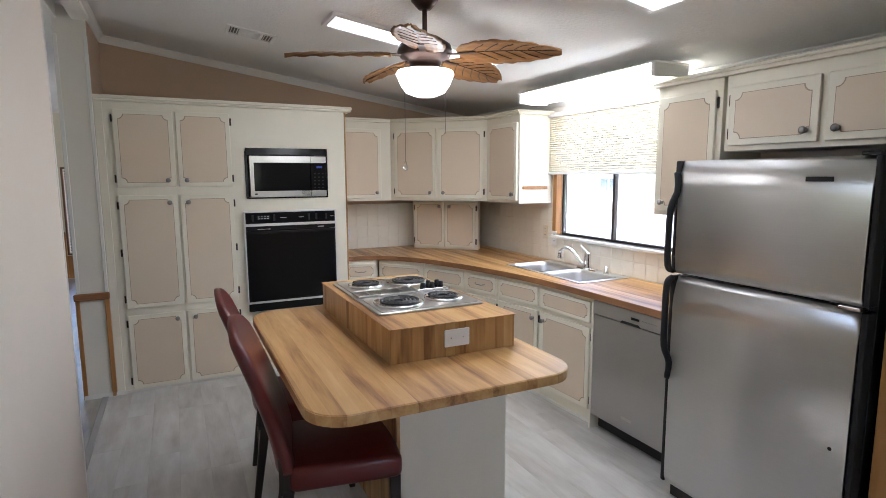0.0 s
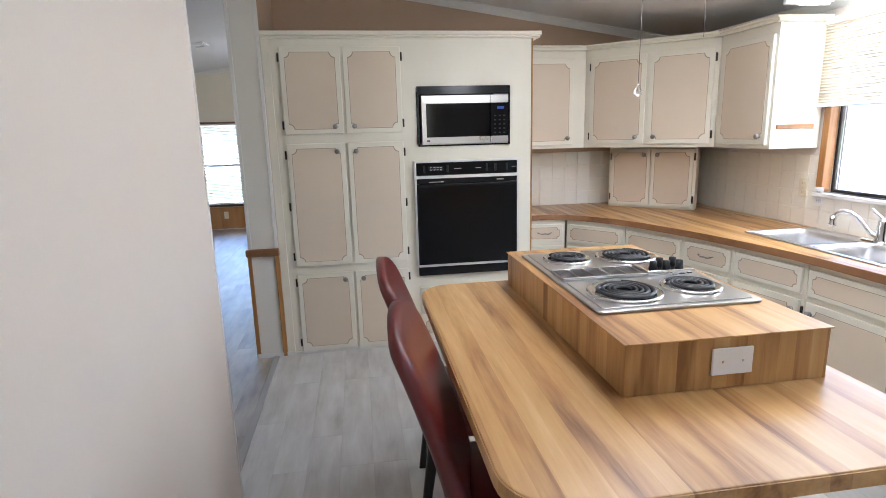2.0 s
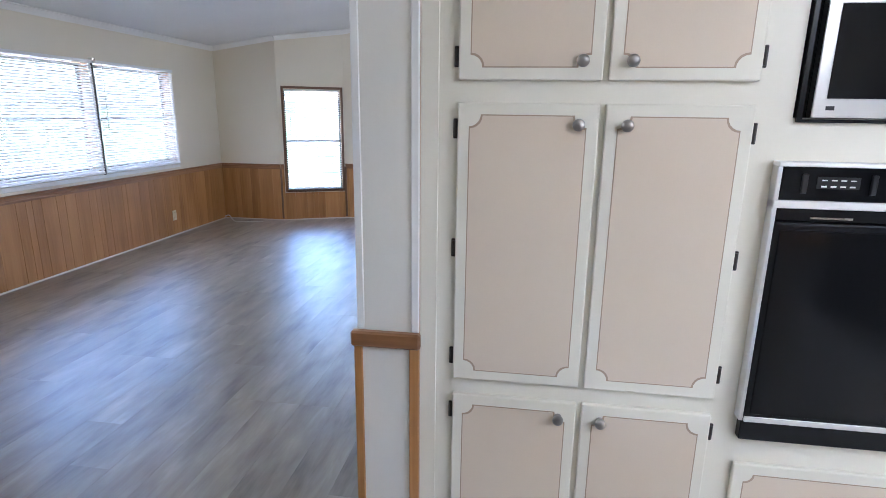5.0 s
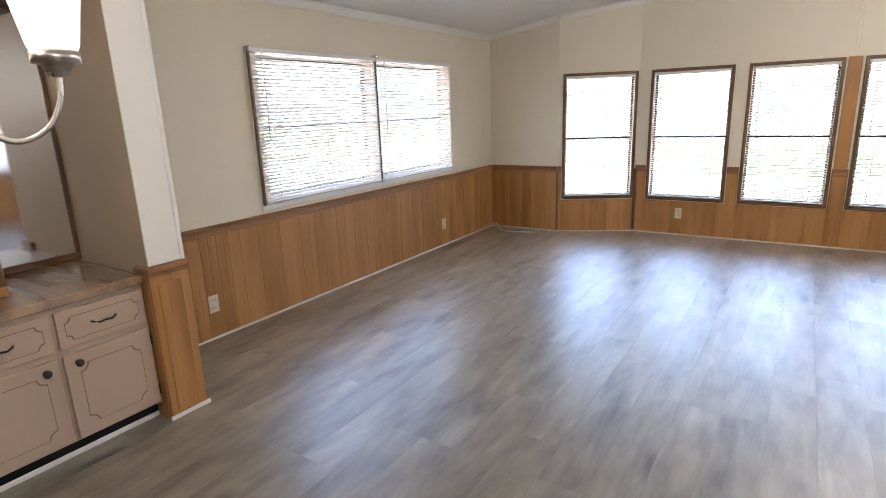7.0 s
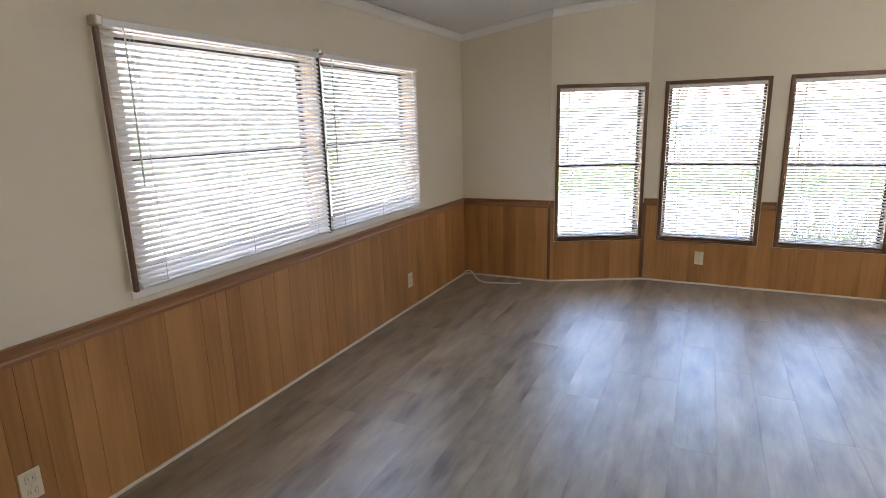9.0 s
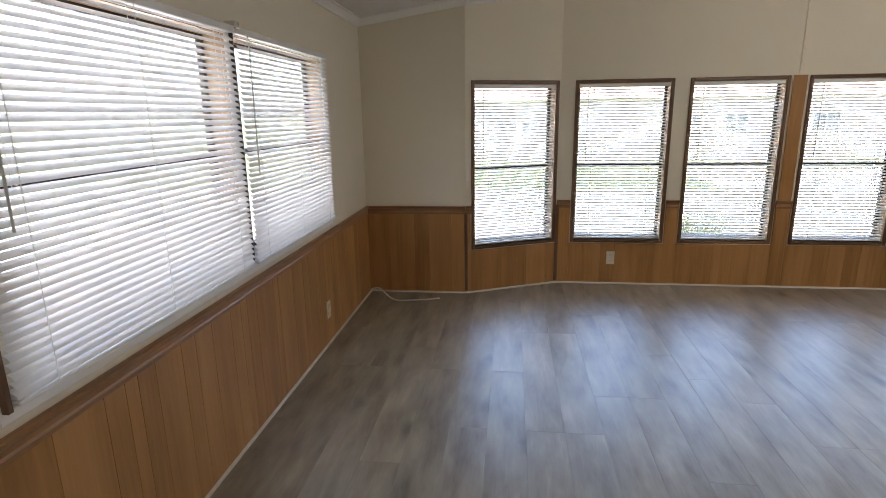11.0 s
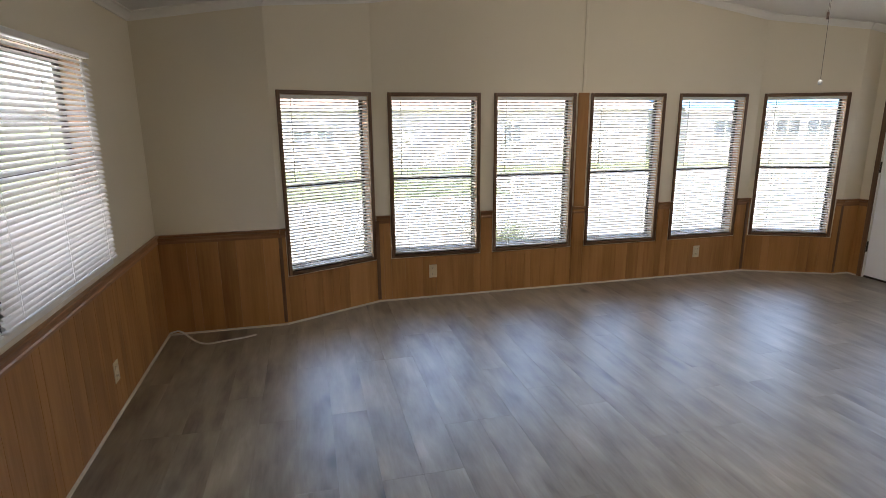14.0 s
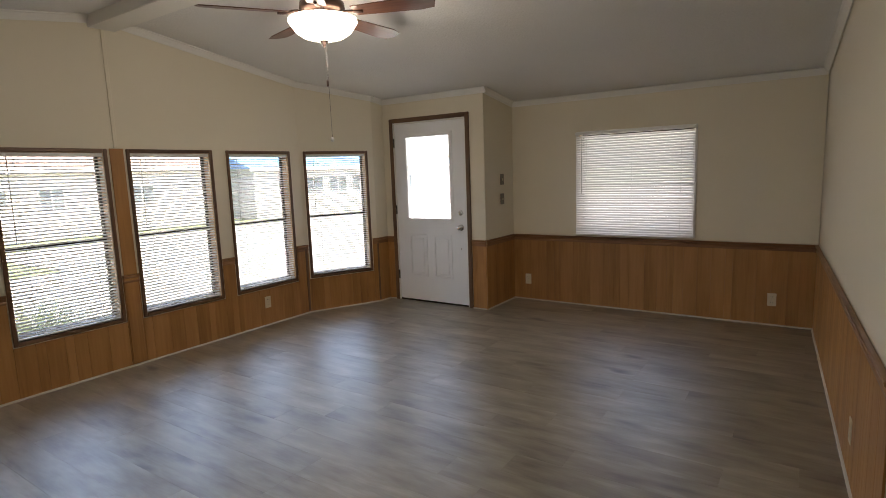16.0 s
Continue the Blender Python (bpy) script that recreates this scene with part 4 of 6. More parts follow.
part("end_panel", box((-0.012, -0.5, 0.0), (-0.001, 0.004, 2.085), 0.002), M_BLOCK_SHADED, tower, "oak-edged end panel")
part("corner_stile", box((tx(POSTX) - 0.05, 0.0, 0.0), (tx(POSTX), 0.008, 2.085), 0.002), M_CAB, tower)
for za, zb, kz in ((1.498, 2.035, 1.545), (0.625, 1.440, 1.385), (0.022, 0.573, 0.525)):
    front("door", tower, tx(4.158), tx(3.784), za, zb, 0.001, "r", (tx(4.105), kz))
    front("door", tower, tx(4.540), tx(4.174), za, zb, 0.001, "l", (tx(4.228), kz))
front("drawer_front", tower, tx(5.31), tx(4.62), 0.245, 0.425, 0.001, pull=True)
front("drawer_front", tower, tx(5.31), tx(4.62), 0.05, 0.225, 0.001)
part("kick_strip", box((0, 0.0005, 0.0), (tx(POSTX), 0.006, 0.018)), M_TRIM, tower)

# built-in oven
ov = thing("wall_oven", TM, "black glass wall oven with stainless trim", "oven")
a, b = tx(5.325), tx(4.605)
part("body", box((tx(5.27), -0.55, 0.525), (tx(4.64), 0.0, 1.285)), M_BLACK, ov)
dr = part("door", box((a + 0.01, 0.001, 0.575), (b - 0.01, 0.038, 1.150), 0.006, 2), M_BLACK, ov, "black glass oven door")
part("window", box((a + 0.025, 0.0375, 0.60), (b - 0.025, 0.041, 1.13), 0.002), M_BLACKG, dr)
part("lower_strip", box((a + 0.012, 0.0375, 0.576), (b - 0.012, 0.0425, 0.592), 0.001), M_ALU, dr)
part("base", box((a + 0.01, 0.001, 0.512), (b - 0.01, 0.030, 0.57), 0.003), M_BLACK, ov)
part("vent", box((a + 0.008, 0.001, 1.152), (b - 0.008, 0.034, 1.185), 0.003), M_BLACK, ov)
part("strip", box((a, 0.001, 1.186), (b, 0.042, 1.207), 0.002), M_ALU, ov)
pn = part("control_panel", box((a + 0.012, 0.001, 1.207), (b - 0.012, 0.036, 1.292), 0.002), M_BLACKG, ov)
part("strip", box((a, 0.001, 1.292), (b, 0.040, 1.304), 0.002), M_ALU, ov)
for s in (a, b - 0.012):
    part("side_strip", box((s, 0.001, 0.575), (s + 0.012, 0.036, 1.292), 0.002), M_ALU, ov)
part("clock", box((tx(4.80), 0.036, 1.238), (tx(4.70), 0.0375, 1.268), 0.0005), M_RUBBER, pn)
ck = bmesh.new()
for i in range(4):
    cube(ck, (tx(4.79) + i * 0.022, 0.0372, 1.242), (tx(4.79) + i * 0.022 + 0.013, 0.0382, 1.246))
    cube(ck, (tx(4.79) + i * 0.022, 0.0372, 1.258), (tx(4.79) + i * 0.022 + 0.013, 0.0382, 1.261))
part("mark", ck, M_WHITE, pn)
for x in (4.67, 4.83, 5.10, 5.16, 5.24):
    part("switch", box((tx(x) - 0.007, 0.036, 1.225), (tx(x) + 0.007, 0.044, 1.275), 0.002), M_RUBBER, pn)
for x, w in ((4.90, 0.05), (5.04, 0.04), (5.29, 0.03)):
    part("mark", box((tx(x) - w / 2, 0.0361, 1.247), (tx(x) + w / 2, 0.0367, 1.251)), M_NICKEL, pn)
part("badge", box((tx(5.22), 0.034, 1.163), (tx(5.17), 0.0352, 1.171)), M_NICKEL, ov)
part("badge", box((tx(4.80), 0.034, 1.160), (tx(4.70), 0.0352, 1.165)), M_NICKEL, ov)

# built-in microwave with its black trim
mw = thing("microwave", TM, "built-in stainless and black glass microwave", "microwave")
a, b = tx(5.270), tx(4.640)
fr = bmesh.new()
for lo, hi in (((a, 0.001, 1.40), (a + 0.012, 0.012, 1.788)), ((b - 0.012, 0.001, 1.40), (b, 0.012, 1.788)), ((a + 0.012, 0.001, 1.40), (b - 0.012, 0.0118, 1.408)), ((a + 0.012, 0.001, 1.735), (b - 0.012, 0.0118, 1.788))):
    cube(fr, lo, hi, 0.001)
part("trim_frame", fr, M_BLACK, mw)
a, b = tx(5.256), tx(4.668)
part("body", box((a, -0.40, 1.412), (b, -0.012, 1.728)), M_BLACK, mw)
part("recess", box((tx(5.262), -0.42, 1.409), (tx(4.648), -0.40, 1.78)), M_BLACK, mw)
d2 = part("door", box((a + 0.125, -0.012, 1.412), (b, 0.016, 1.728), 0.004), M_BLACKG, mw)
part("steel_band", box((a + 0.125, 0.0155, 1.676), (b, 0.0185, 1.728), 0.002), M_STEELV, d2)
part("steel_band", box((a + 0.125, 0.0155, 1.412), (b, 0.0185, 1.458), 0.002), M_STEELV, d2)
part("steel_band", box((b - 0.03, 0.0155, 1.455), (b, 0.0183, 1.68), 0.002), M_STEELV, d2)
part("badge", box((b - 0.05, 0.0186, 1.430), (b - 0.03, 0.0192, 1.440)), M_RUBBER, d2)
cp = part("control_panel", box((a, -0.012, 1.412), (a + 0.123, 0.016, 1.728), 0.004), M_BLACKG, mw)
part("steel_band", box((a, 0.0155, 1.676), (a + 0.123, 0.0185, 1.728), 0.002), M_STEELV, cp)
part("steel_band", box((a, 0.0155, 1.412), (a + 0.123, 0.0185, 1.458), 0.002), M_STEELV, cp)
part("display", box((a + 0.03, 0.0158, 1.635), (a + 0.075, 0.0165, 1.652)), M_BLUE, cp)
for i in range(3):
    for j in range(5):
        part("button", box((a + 0.02 + i * 0.032, 0.0158, 1.475 + j * 0.028), (a + 0.034 + i * 0.032, 0.0164, 1.484 + j * 0.028)), M_RUBBER, cp)

# base cabinets that turn the corner
CF = [(5.435, -5.075), (5.74, -5.13), (6.03, -5.48), (6.205, -5.90), (6.295, -6.25), (6.375, -6.68), (6.40, -7.19)]
kinds = ["pull", "plain", "plain", "pull", "plain", "plain"]
for i, (p, q) in enumerate(zip(CF, CF[1:])):
    m = facing(q, p)
    ln = (Vector(p) - Vector(q)).length
    c = thing("base_cabinet", m, "ivory base cabinet with peach drawer and door panels", "cabinet", "base cabinets")
    part("body", box((0, -0.065, 0.07), (ln, -0.02, 0.825)), M_CAB, c)
    part("kick_board", box((0, -0.28, 0.0), (ln, -0.035, 0.07)), M_CAB, c)
    g = 0.018
    front("drawer_front", c, g, ln - g, 0.66, 0.795, -0.0195, pull=kinds[i] == "pull", margin=0.03)
    front("door", c, g, ln - g, 0.10, 0.63, -0.0195, "l" if i == 5 else ("r" if i < 3 else "l"), ((ln - 0.05) if i in (1, 5) else 0.055, 0.575))
    part("kick_strip", box((0, -0.035, 0.0), (ln, -0.025, 0.022), 0.003), M_TRIM, c)


def smooth(pts, n=6):
    out = []
    for i in range(len(pts) - 1):
        p0, p1, p2, p3 = (Vector(pts[max(i - 1, 0)]), Vector(pts[i]), Vector(pts[i + 1]), Vector(pts[min(i + 2, len(pts) - 1)]))
        for k in range(n):
            t = k / n
            out.append(tuple(0.5 * (2 * p1 + (p2 - p0) * t + (2 * p0 - 5 * p1 + 4 * p2 - p3) * t * t + (3 * p1 - p0 - 3 * p2 + p3) * t ** 3)))
    return out + [tuple(pts[-1])]


edge = smooth([(5.43, -5.10), (5.72, -5.135), (6.00, -5.46), (6.175, -5.90), (6.27, -6.25), (6.35, -6.68), (6.375, -7.2), (6.375, -7.84)])
SX0, SX1, SY0, SY1 = 6.47, 6.91, -6.98, -6.10
back = [(KE - 0.012, -7.84), (KE - 0.012, KN - 0.012), (5.43, KN - 0.012)]
slit = 0.0002
hole = [(SX0 + 0.02, SY0 + 0.02), (SX0 + 0.02, SY1 - 0.02), (SX1 - 0.07, SY1 - 0.02), (SX1 - 0.07, SY0 + 0.02)]
outline = edge + [back[0], (KE - 0.012, SY0 + 0.02), hole[3], hole[0], hole[1], hole[2], (SX1 - 0.07, SY0 + 0.02 + slit), (KE - 0.012, SY0 + 0.02 + slit)] + back[1:]
bm = prism(outline, 0.828, 0.868)
ctr = thing("countertop", pose(0, 0, 0), "butcher-block laminate countertop that curves round the corner", "countertop")
part("top", bm, M_BLOCK, ctr)
band = []
for i, p in enumerate(edge):
    t = (Vector(edge[min(i + 1, len(edge) - 1)]) - Vector(edge[max(i - 1, 0)])).normalized()
    band.append((p[0] + t.y * 0.004, p[1] - t.x * 0.004))
part("edge_band", prism(edge + band[::-1], 0.8285, 0.8665), M_EDGE, ctr, "brown wood edge band")
# double sink set on the counter
sk = thing("kitchen_sink", pose(0, 0, 0), "double-bowl stainless kitchen sink set in the counter", "sink")
rim = bmesh.new()
for lo, hi in (((SX0, SY0, 0.868), (SX1, SY0 + 0.03, 0.876)), ((SX0, SY1 - 0.03, 0.868), (SX1, SY1, 0.876)), ((SX0, SY0 + 0.03, 0.868), (SX0 + 0.03, SY1 - 0.03, 0.8757)), ((SX1 - 0.085, SY0 + 0.03, 0.868), (SX1, SY1 - 0.03, 0.8757)), ((SX0 + 0.03, -6.555, 0.868), (SX1 - 0.085, -6.525, 0.8754))):
    cube(rim, lo, hi, 0.003)
part("rim", rim, M_SINK, sk)
for ya, yb in ((SY0 + 0.03, -6.555), (-6.525, SY1 - 0.03)):
    x0, x1 = SX0 + 0.03, SX1 - 0.085
    bo = bmesh.new()
    rings = []
    for inset, zz, rad in ((-0.004, 0.8765, 0.055), (0.004, 0.872, 0.05), (0.008, 0.84, 0.048), (0.014, 0.735, 0.045), (0.022, 0.715, 0.045), (0.05, 0.704, 0.05), (0.10, 0.700, 0.02)):
        rings.append([bo.verts.new((px, py, zz)) for px, py in rounded(x0 + inset, x1 - inset, ya + inset, yb - inset, rad, 6)])
    for lo, hi in zip(rings, rings[1:]):
        for k in range(len(lo)):
            bo.faces.new((lo[k], lo[(k + 1) % len(lo)], hi[(k + 1) % len(lo)], hi[k]))
    bo.faces.new(rings[-1])
    for f in bo.faces:
        f.smooth = True
    part("bowl", bo, M_SINK, sk)
    part("drain", lathe([(0, 0.0715), (0.03, 0.0715), (0.042, 0.0725), (0.043, 0.071), (0, 0.0705)], 20, ((x0 + x1) / 2, (ya + yb) / 2, 0.632)), M_CHROME, sk)
fc = thing("kitchen_faucet", pose(6.865, -6.60, 0.876), "brushed chrome kitchen faucet with an arched spout and lever", "faucet")
part("base", rod(bmesh.new(), (0, -0.10, 0), (0, 0.10, 0), 0.018, None, 12), M_CHROME, fc)
part("spout", tube(smooth([Vector(p) for p in ((0, 0.01, 0.03), (-0.015, 0.05, 0.05), (-0.035, 0.095, 0.105), (-0.055, 0.14, 0.142), (-0.075, 0.185, 0.142), (-0.086, 0.21, 0.115))], 4), 0.012, 12), M_CHROME, fc)
part("nozzle", lathe([(0, 0.06), (0.014, 0.058), (0.017, 0.04), (0.015, 0.02), (0.019, 0.012), (0.019, 0.0), (0, 0.0)], 18, (-0.088, 0.214, 0.062)), M_CHROME, fc)
part("handle", tube(smooth([Vector(p) for p in ((0, 0, 0.125), (-0.004, 0.02, 0.14), (-0.012, 0.045, 0.16), (-0.02, 0.055, 0.175))], 4), 0.0075, 10), M_CHROME, fc)
part("valve", lathe([(0, 0.135), (0.016, 0.13), (0.024, 0.115), (0.022, 0.10), (0.026, 0.09), (0.025, 0.045), (0.032, 0.02), (0.034, 0.0), (0, 0)], 20), M_CHROME, fc)
sp = thing("soap_dispenser", pose(6.865, -6.80, 0.876), "small chrome air gap cap beside the sink", "cap")
part("cap", lathe([(0, 0.055), (0.014, 0.05), (0.016, 0.01), (0.022, 0), (0, 0)], 16), M_CHROME, sp)

# dishwasher
dw = thing("dishwasher", facing((6.385, -7.84), (6.385, -7.21)), "stainless dishwasher under the counter", "dishwasher")
part("body", box((0.02, -0.50, 0.09), (0.61, -0.03, 0.825)), M_RUBBER, dw)
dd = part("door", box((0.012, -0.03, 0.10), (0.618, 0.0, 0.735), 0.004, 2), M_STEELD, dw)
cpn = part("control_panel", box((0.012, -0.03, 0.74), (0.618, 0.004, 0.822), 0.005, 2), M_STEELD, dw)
part("display", box((0.25, 0.0038, 0.772), (0.31, 0.0046, 0.786)), M_BLACKG, cpn)
part("handle_pocket", slab([(0.235, 0.737), (0.395, 0.737), (0.375, 0.752), (0.255, 0.752)], 0.0038, 0.0058, 0.0), M_RUBBER, cpn)
mk = bmesh.new()
for i in range(5):
    cube(mk, (0.13 + i * 0.022, 0.0038, 0.778), (0.142 + i * 0.022, 0.0044, 0.781))
part("mark", mk, M_RUBBER, cpn)
part("badge", box((0.28, -0.0005, 0.17), (0.36, 0.0008, 0.188)), M_NICKEL, dd)
part("kick_board", box((0.02, -0.09, 0.01), (0.61, -0.06, 0.10)), M_RUBBER, dw)
part("end_filler", box((0.618, -0.3, 0.0), (0.634, 0.002, 0.825), 0.002), M_CAB, dw)

# refrigerator
def bowed_door(x0, x1, z0, z1):
    """A door skin whose face bows out a little and rolls back at its top and foot."""
    front_line = []
    n = 36
    for k in range(n + 1):
        z = z0 + (z1 - z0) * k / n
        dz = min(z - z0, z1 - z)
        roll = 0.030 * max(0.0, 1 - dz / 0.15) ** 2.2 if z > (z0 + z1) / 2 else 0.010 * max(0.0, 1 - dz / 0.05) ** 2.2
        front_line.append((-roll - 0.003 * ((z - (z0 + z1) / 2) / (z1 - z0)) ** 2 * 4, z))
    bm = bmesh.new()
    line = [(-0.065, z0)] + front_line + [(-0.065, z1)]
    ends = [[bm.verts.new((x, y, z)) for y, z in line] for x in (x0, x1)]
    k = len(line)
    for i in range(k):
        f = bm.faces.new((ends[0][i], ends[0][(i + 1) % k], ends[1][(i + 1) % k], ends[1][i]))
        f.smooth = 0 < i < k - 2
    bm.faces.new(ends[0][::-1])
    bm.faces.new(ends[1])
    bmesh.ops.recalc_face_normals(bm, faces=bm.faces)
    return bm


FM = facing((6.18, -8.765), (6.18, -7.955))
fg = thing("refrigerator", FM, "stainless top-freezer refrigerator with black trim and handles", "refrigerator")
FW = 0.81
part("body", box((0.005, -0.74, 0.03), (FW - 0.005, -0.07, 1.625), 0.006), M_RUBBER, fg)
part("kick_grille", box((0.02, -0.08, 0.02), (FW - 0.02, -0.05, 0.09), 0.004), M_RUBBER, fg)
for za, zb, nm in ((1.125, 1.632, "freezer_door"), (0.10, 1.110, "door")):
    d3 = part(nm, bowed_door(0.022, FW - 0.022, za, zb), M_STEEL, fg)
    part("edge_trim", box((0.0, -0.062, za), (0.0225, -0.006, zb), 0.006, 2), M_RUBBER, d3)
    part("edge_trim", box((FW - 0.0225, -0.062, za), (FW, -0.002, zb), 0.006, 2), M_RUBBER, d3)
    x = FW - 0.012
    if nm == "door":
        pl = [(x, -0.002, 1.10), (x, 0.030, 1.07), (x, 0.034, 0.90), (x, 0.030, 0.78), (x - 0.012, 0.006, 0.70), (x, -0.002, 0.62)]
    else:
        pl = [(x, -0.002, 1.135), (x, 0.032, 1.16), (x, 0.036, 1.28), (x, 0.030, 1.42), (x - 0.012, 0.006, 1.50), (x, -0.002, 1.58)]
    part("handle", tube(smooth([Vector(p) for p in pl], 4), 0.015, 10), M_RUBBER, d3, "black moulded handle")
    if nm == "freezer_door":
        part("badge", box((0.14, -0.0005, 1.545), (0.235, 0.0012, 1.562), 0.0005), M_RUBBER, d3)
        part("hinge_cap", box((0.01, -0.06, zb), (0.07, -0.01, zb + 0.012), 0.003), M_RUBBER, d3)
    else:
        part("lock_dot", rod(bmesh.new(), (0.075, 0, 0.60), (0.075, 0.002, 0.60), 0.007, None, 12), M_RUBBER, d3)
part("middle_hinge", box((0.02, -0.05, 1.110), (0.09, 0.004, 1.122), 0.002), M_NICKEL, fg)
for x in (0.05, FW - 0.05):
    part("foot", rod(bmesh.new(), (x, -0.12, 0.0), (x, -0.12, 0.03), 0.02, None, 10), M_RUBBER, fg)
# panel that closes the fridge bay
solid("fridge_side_panel", box((6.26, -8.86, 0), (KE, -8.80, 2.06), 0.003), M_CAB, "ivory panel beside the refrigerator", "panel")
solid("panel_edge", box((6.235, -8.865, 0), (6.259, -8.795, 2.06), 0.003), M_OAK, "oak edge strip on the refrigerator panel", "trim", "structure")


# wall cabinets
def upper(name, p, q, z0, z1, doors, depth=0.32, label="ivory wall cabinet with peach door panels", crown_on=True, ov=0.02):
    m = facing(p, q)
    ln = (Vector(p) - Vector(q)).length
    c = thing(name, m, label, "cabinet", "wall cabinets")
    part("body", box((0, -depth, z0), (ln, 0, z1), 0.002), M_CAB, c)
    for x0, x1, side, kx in doors:
        front("door", c, x0, x1, z0 + 0.025, z1 - 0.06, 0.0005, side, (kx, z0 + 0.075))
    if crown_on:
        bm = cube(bmesh.new(), (-ov, -depth, z1), (ln + ov, 0.028, z1 + 0.02), 0.003)
        cube(bm, (-ov, -depth, z1 + 0.018), (ln + ov, 0.04, z1 + 0.035), 0.004)
        part("cornice", bm, M_CAB, c)
    return c


U0, U1 = 1.345, 2.05
upper("wall_cabinet", (5.955, -4.92), (5.435, -4.92), U0, U1, [(0.10, 0.50, "", 0.145)], 0.31, ov=0.0)
dl = (Vector((6.62, -5.54)) - Vector((5.955, -4.92))).length
upper("corner_wall_cabinet", (6.62, -5.54), (5.955, -4.92), U0, U1, [(0.03, dl / 2 - 0.012, "l", dl / 2 - 0.06), (dl / 2 + 0.012, dl - 0.045, "r", dl / 2 + 0.065)], 0.20, ov=0.0)
ue = upper("wall_cabinet", (6.62, -6.05), (6.62, -5.54), U0, U1, [(0.02, 0.46, "", 0.07)], 0.32, ov=0.02)
part("wood_strip", box((-0.012, -0.27, 1.46), (0.0, -0.03, 1.485), 0.002), M_OAK, ue, "small oak towel strip")
upper("wall_cabinet", (6.62, -7.84), (6.62, -7.43), U0, U1, [(0.03, 0.38, "l", 0.335)], 0.32)
upper("wall_cabinet", (6.62, -8.79), (6.62, -7.86), 1.685, U1, [(0.03, 0.45, "l", 0.40), (0.48, 0.90, "r", 0.53)], 0.32)
# appliance garage in the corner
gl = (Vector((6.69, -5.22)) - Vector((6.25, -4.80))).length
ga_ = thing("corner_cabinet", facing((6.69, -5.22), (6.25, -4.80)), "small ivory corner cabinet with two peach doors on the counter", "cabinet")
part("body", box((-0.02, -0.10, 0.868), (gl + 0.02, 0, U0)), M_CAB, ga_)
front("door", ga_, 0.0, gl / 2 - 0.004, 0.885, 1.325, 0.0005, "l", (gl / 2 - 0.05, 1.28), margin=0.028)
front("door", ga_, gl / 2 + 0.004, gl, 0.885, 1.325, 0.0005, "r", (gl / 2 + 0.05, 1.28), margin=0.028)

# tiles behind the counter
def tiling(p, q, z0, z1, size=0.108, skip=()):
    m = facing(p, q)
    ln = (Vector(p) - Vector(q)).length
    t = thing("tile_backsplash", m, "glossy cream tile backsplash above the counter", "backsplash", kind="structure")
    spans = [(0, ln, z0, z1)]
    for sa, sb, sc, _ in skip:
        spans = [(0, sa - 0.01, z0, z1), (sa - 0.01, sb + 0.01, z0, sc - 0.03), (sb + 0.05, ln, z0, z1)]
    for sa, sb, sc, sd in spans:
        part("grout", box((sa, 0.0005, sc), (sb, 0.003, sd)), M_GROUT, t)
    bm = cube(bmesh.new(), (0.001, 0.001, 0.001), (size - 0.001, 0.006, size - 0.001), 0.0015)
    me = mesh_of("tile", bm, M_TILE)
    i = 0
    while (i + 1) * size <= ln + 0.001:
        j = 0
        while z0 + (j + 1) * size <= z1 + 0.001:
            u, z = i * size, z0 + j * size
            if not any(a - size < u < b and c - size < z < d for a, b, c, d in skip):
                piece("tile", me, t, pose(u, 0.001, z))
            j += 1
        i += 1


tiling((6.90, KN), (5.44, KN), 0.868, 1.30)
tiling((KE, -7.84), (KE, -4.65), 0.868, 1.30, skip=[(0.42, 1.725, 1.085, 2.0)])
outlet((KE, -7.84), (KE, -4.65), 7.84 - 5.98, 1.10, "ivory outlet on the tiled wall", M_IVORY, depth=0.0075)
outlet((KE, -7.84), (KE, -4.65), 7.84 - 6.10, 1.06, "white outlet on the tiled wall", M_WHITE, depth=0.0075)
outlet((6.90, KN), (5.44, KN), 6.90 - 5.62, 1.02, "white outlet on the tiled wall", M_WHITE, depth=0.0075)

# kitchen window, its wood side and cellular shade
EP, EQ = (KE, Y_END), (KE, KN)
ka, kb_ = -7.42 - Y_END, -6.115 - Y_END
count["window"] += 1
kw = thing("window_%d" % count["window"], facing(EP, EQ), "dark bronze sliding window above the sink", "window", kind="structure")
fr = bmesh.new()
for lo, hi in (((ka, -0.09, 1.085), (ka + 0.018, -0.05, 2.02)), ((kb_ - 0.018, -0.09, 1.085), (kb_, -0.05, 2.02)), ((ka + 0.018, -0.09, 1.085), (kb_ - 0.018, -0.051, 1.103)), ((ka + 0.018, -0.09, 1.995), (kb_ - 0.018, -0.051, 2.02)), ((kb_ - 0.60, -0.085, 1.1), (kb_ - 0.578, -0.045, 2.0))):
    cube(fr, lo, hi, 0.003)
part("window_frame", fr, M_BRONZE, kw)
for a, b in ((ka + 0.02, kb_ - 0.58), (kb_ - 0.58, kb_ - 0.02)):
    g = part("pane", box((a, -0.072, 1.10), (b, -0.068, 2.0)), M_GLASS, kw)
    g.visible_shadow = False
part("jamb", box((kb_ - 0.001, -0.05, 1.085), (kb_ + 0.045, 0.012, 2.04), 0.003), M_OAK, kw)
part("window_sill", box((ka - 0.03, -0.05, 1.06), (kb_ + 0.045, 0.030, 1.085), 0.004), M_TRIM, kw)
cs = thing("cellular_shade", facing(EP, EQ), "cream cellular shade half lowered over the sink window", "shade")
a, b = ka - 0.01, kb_ + 0.09
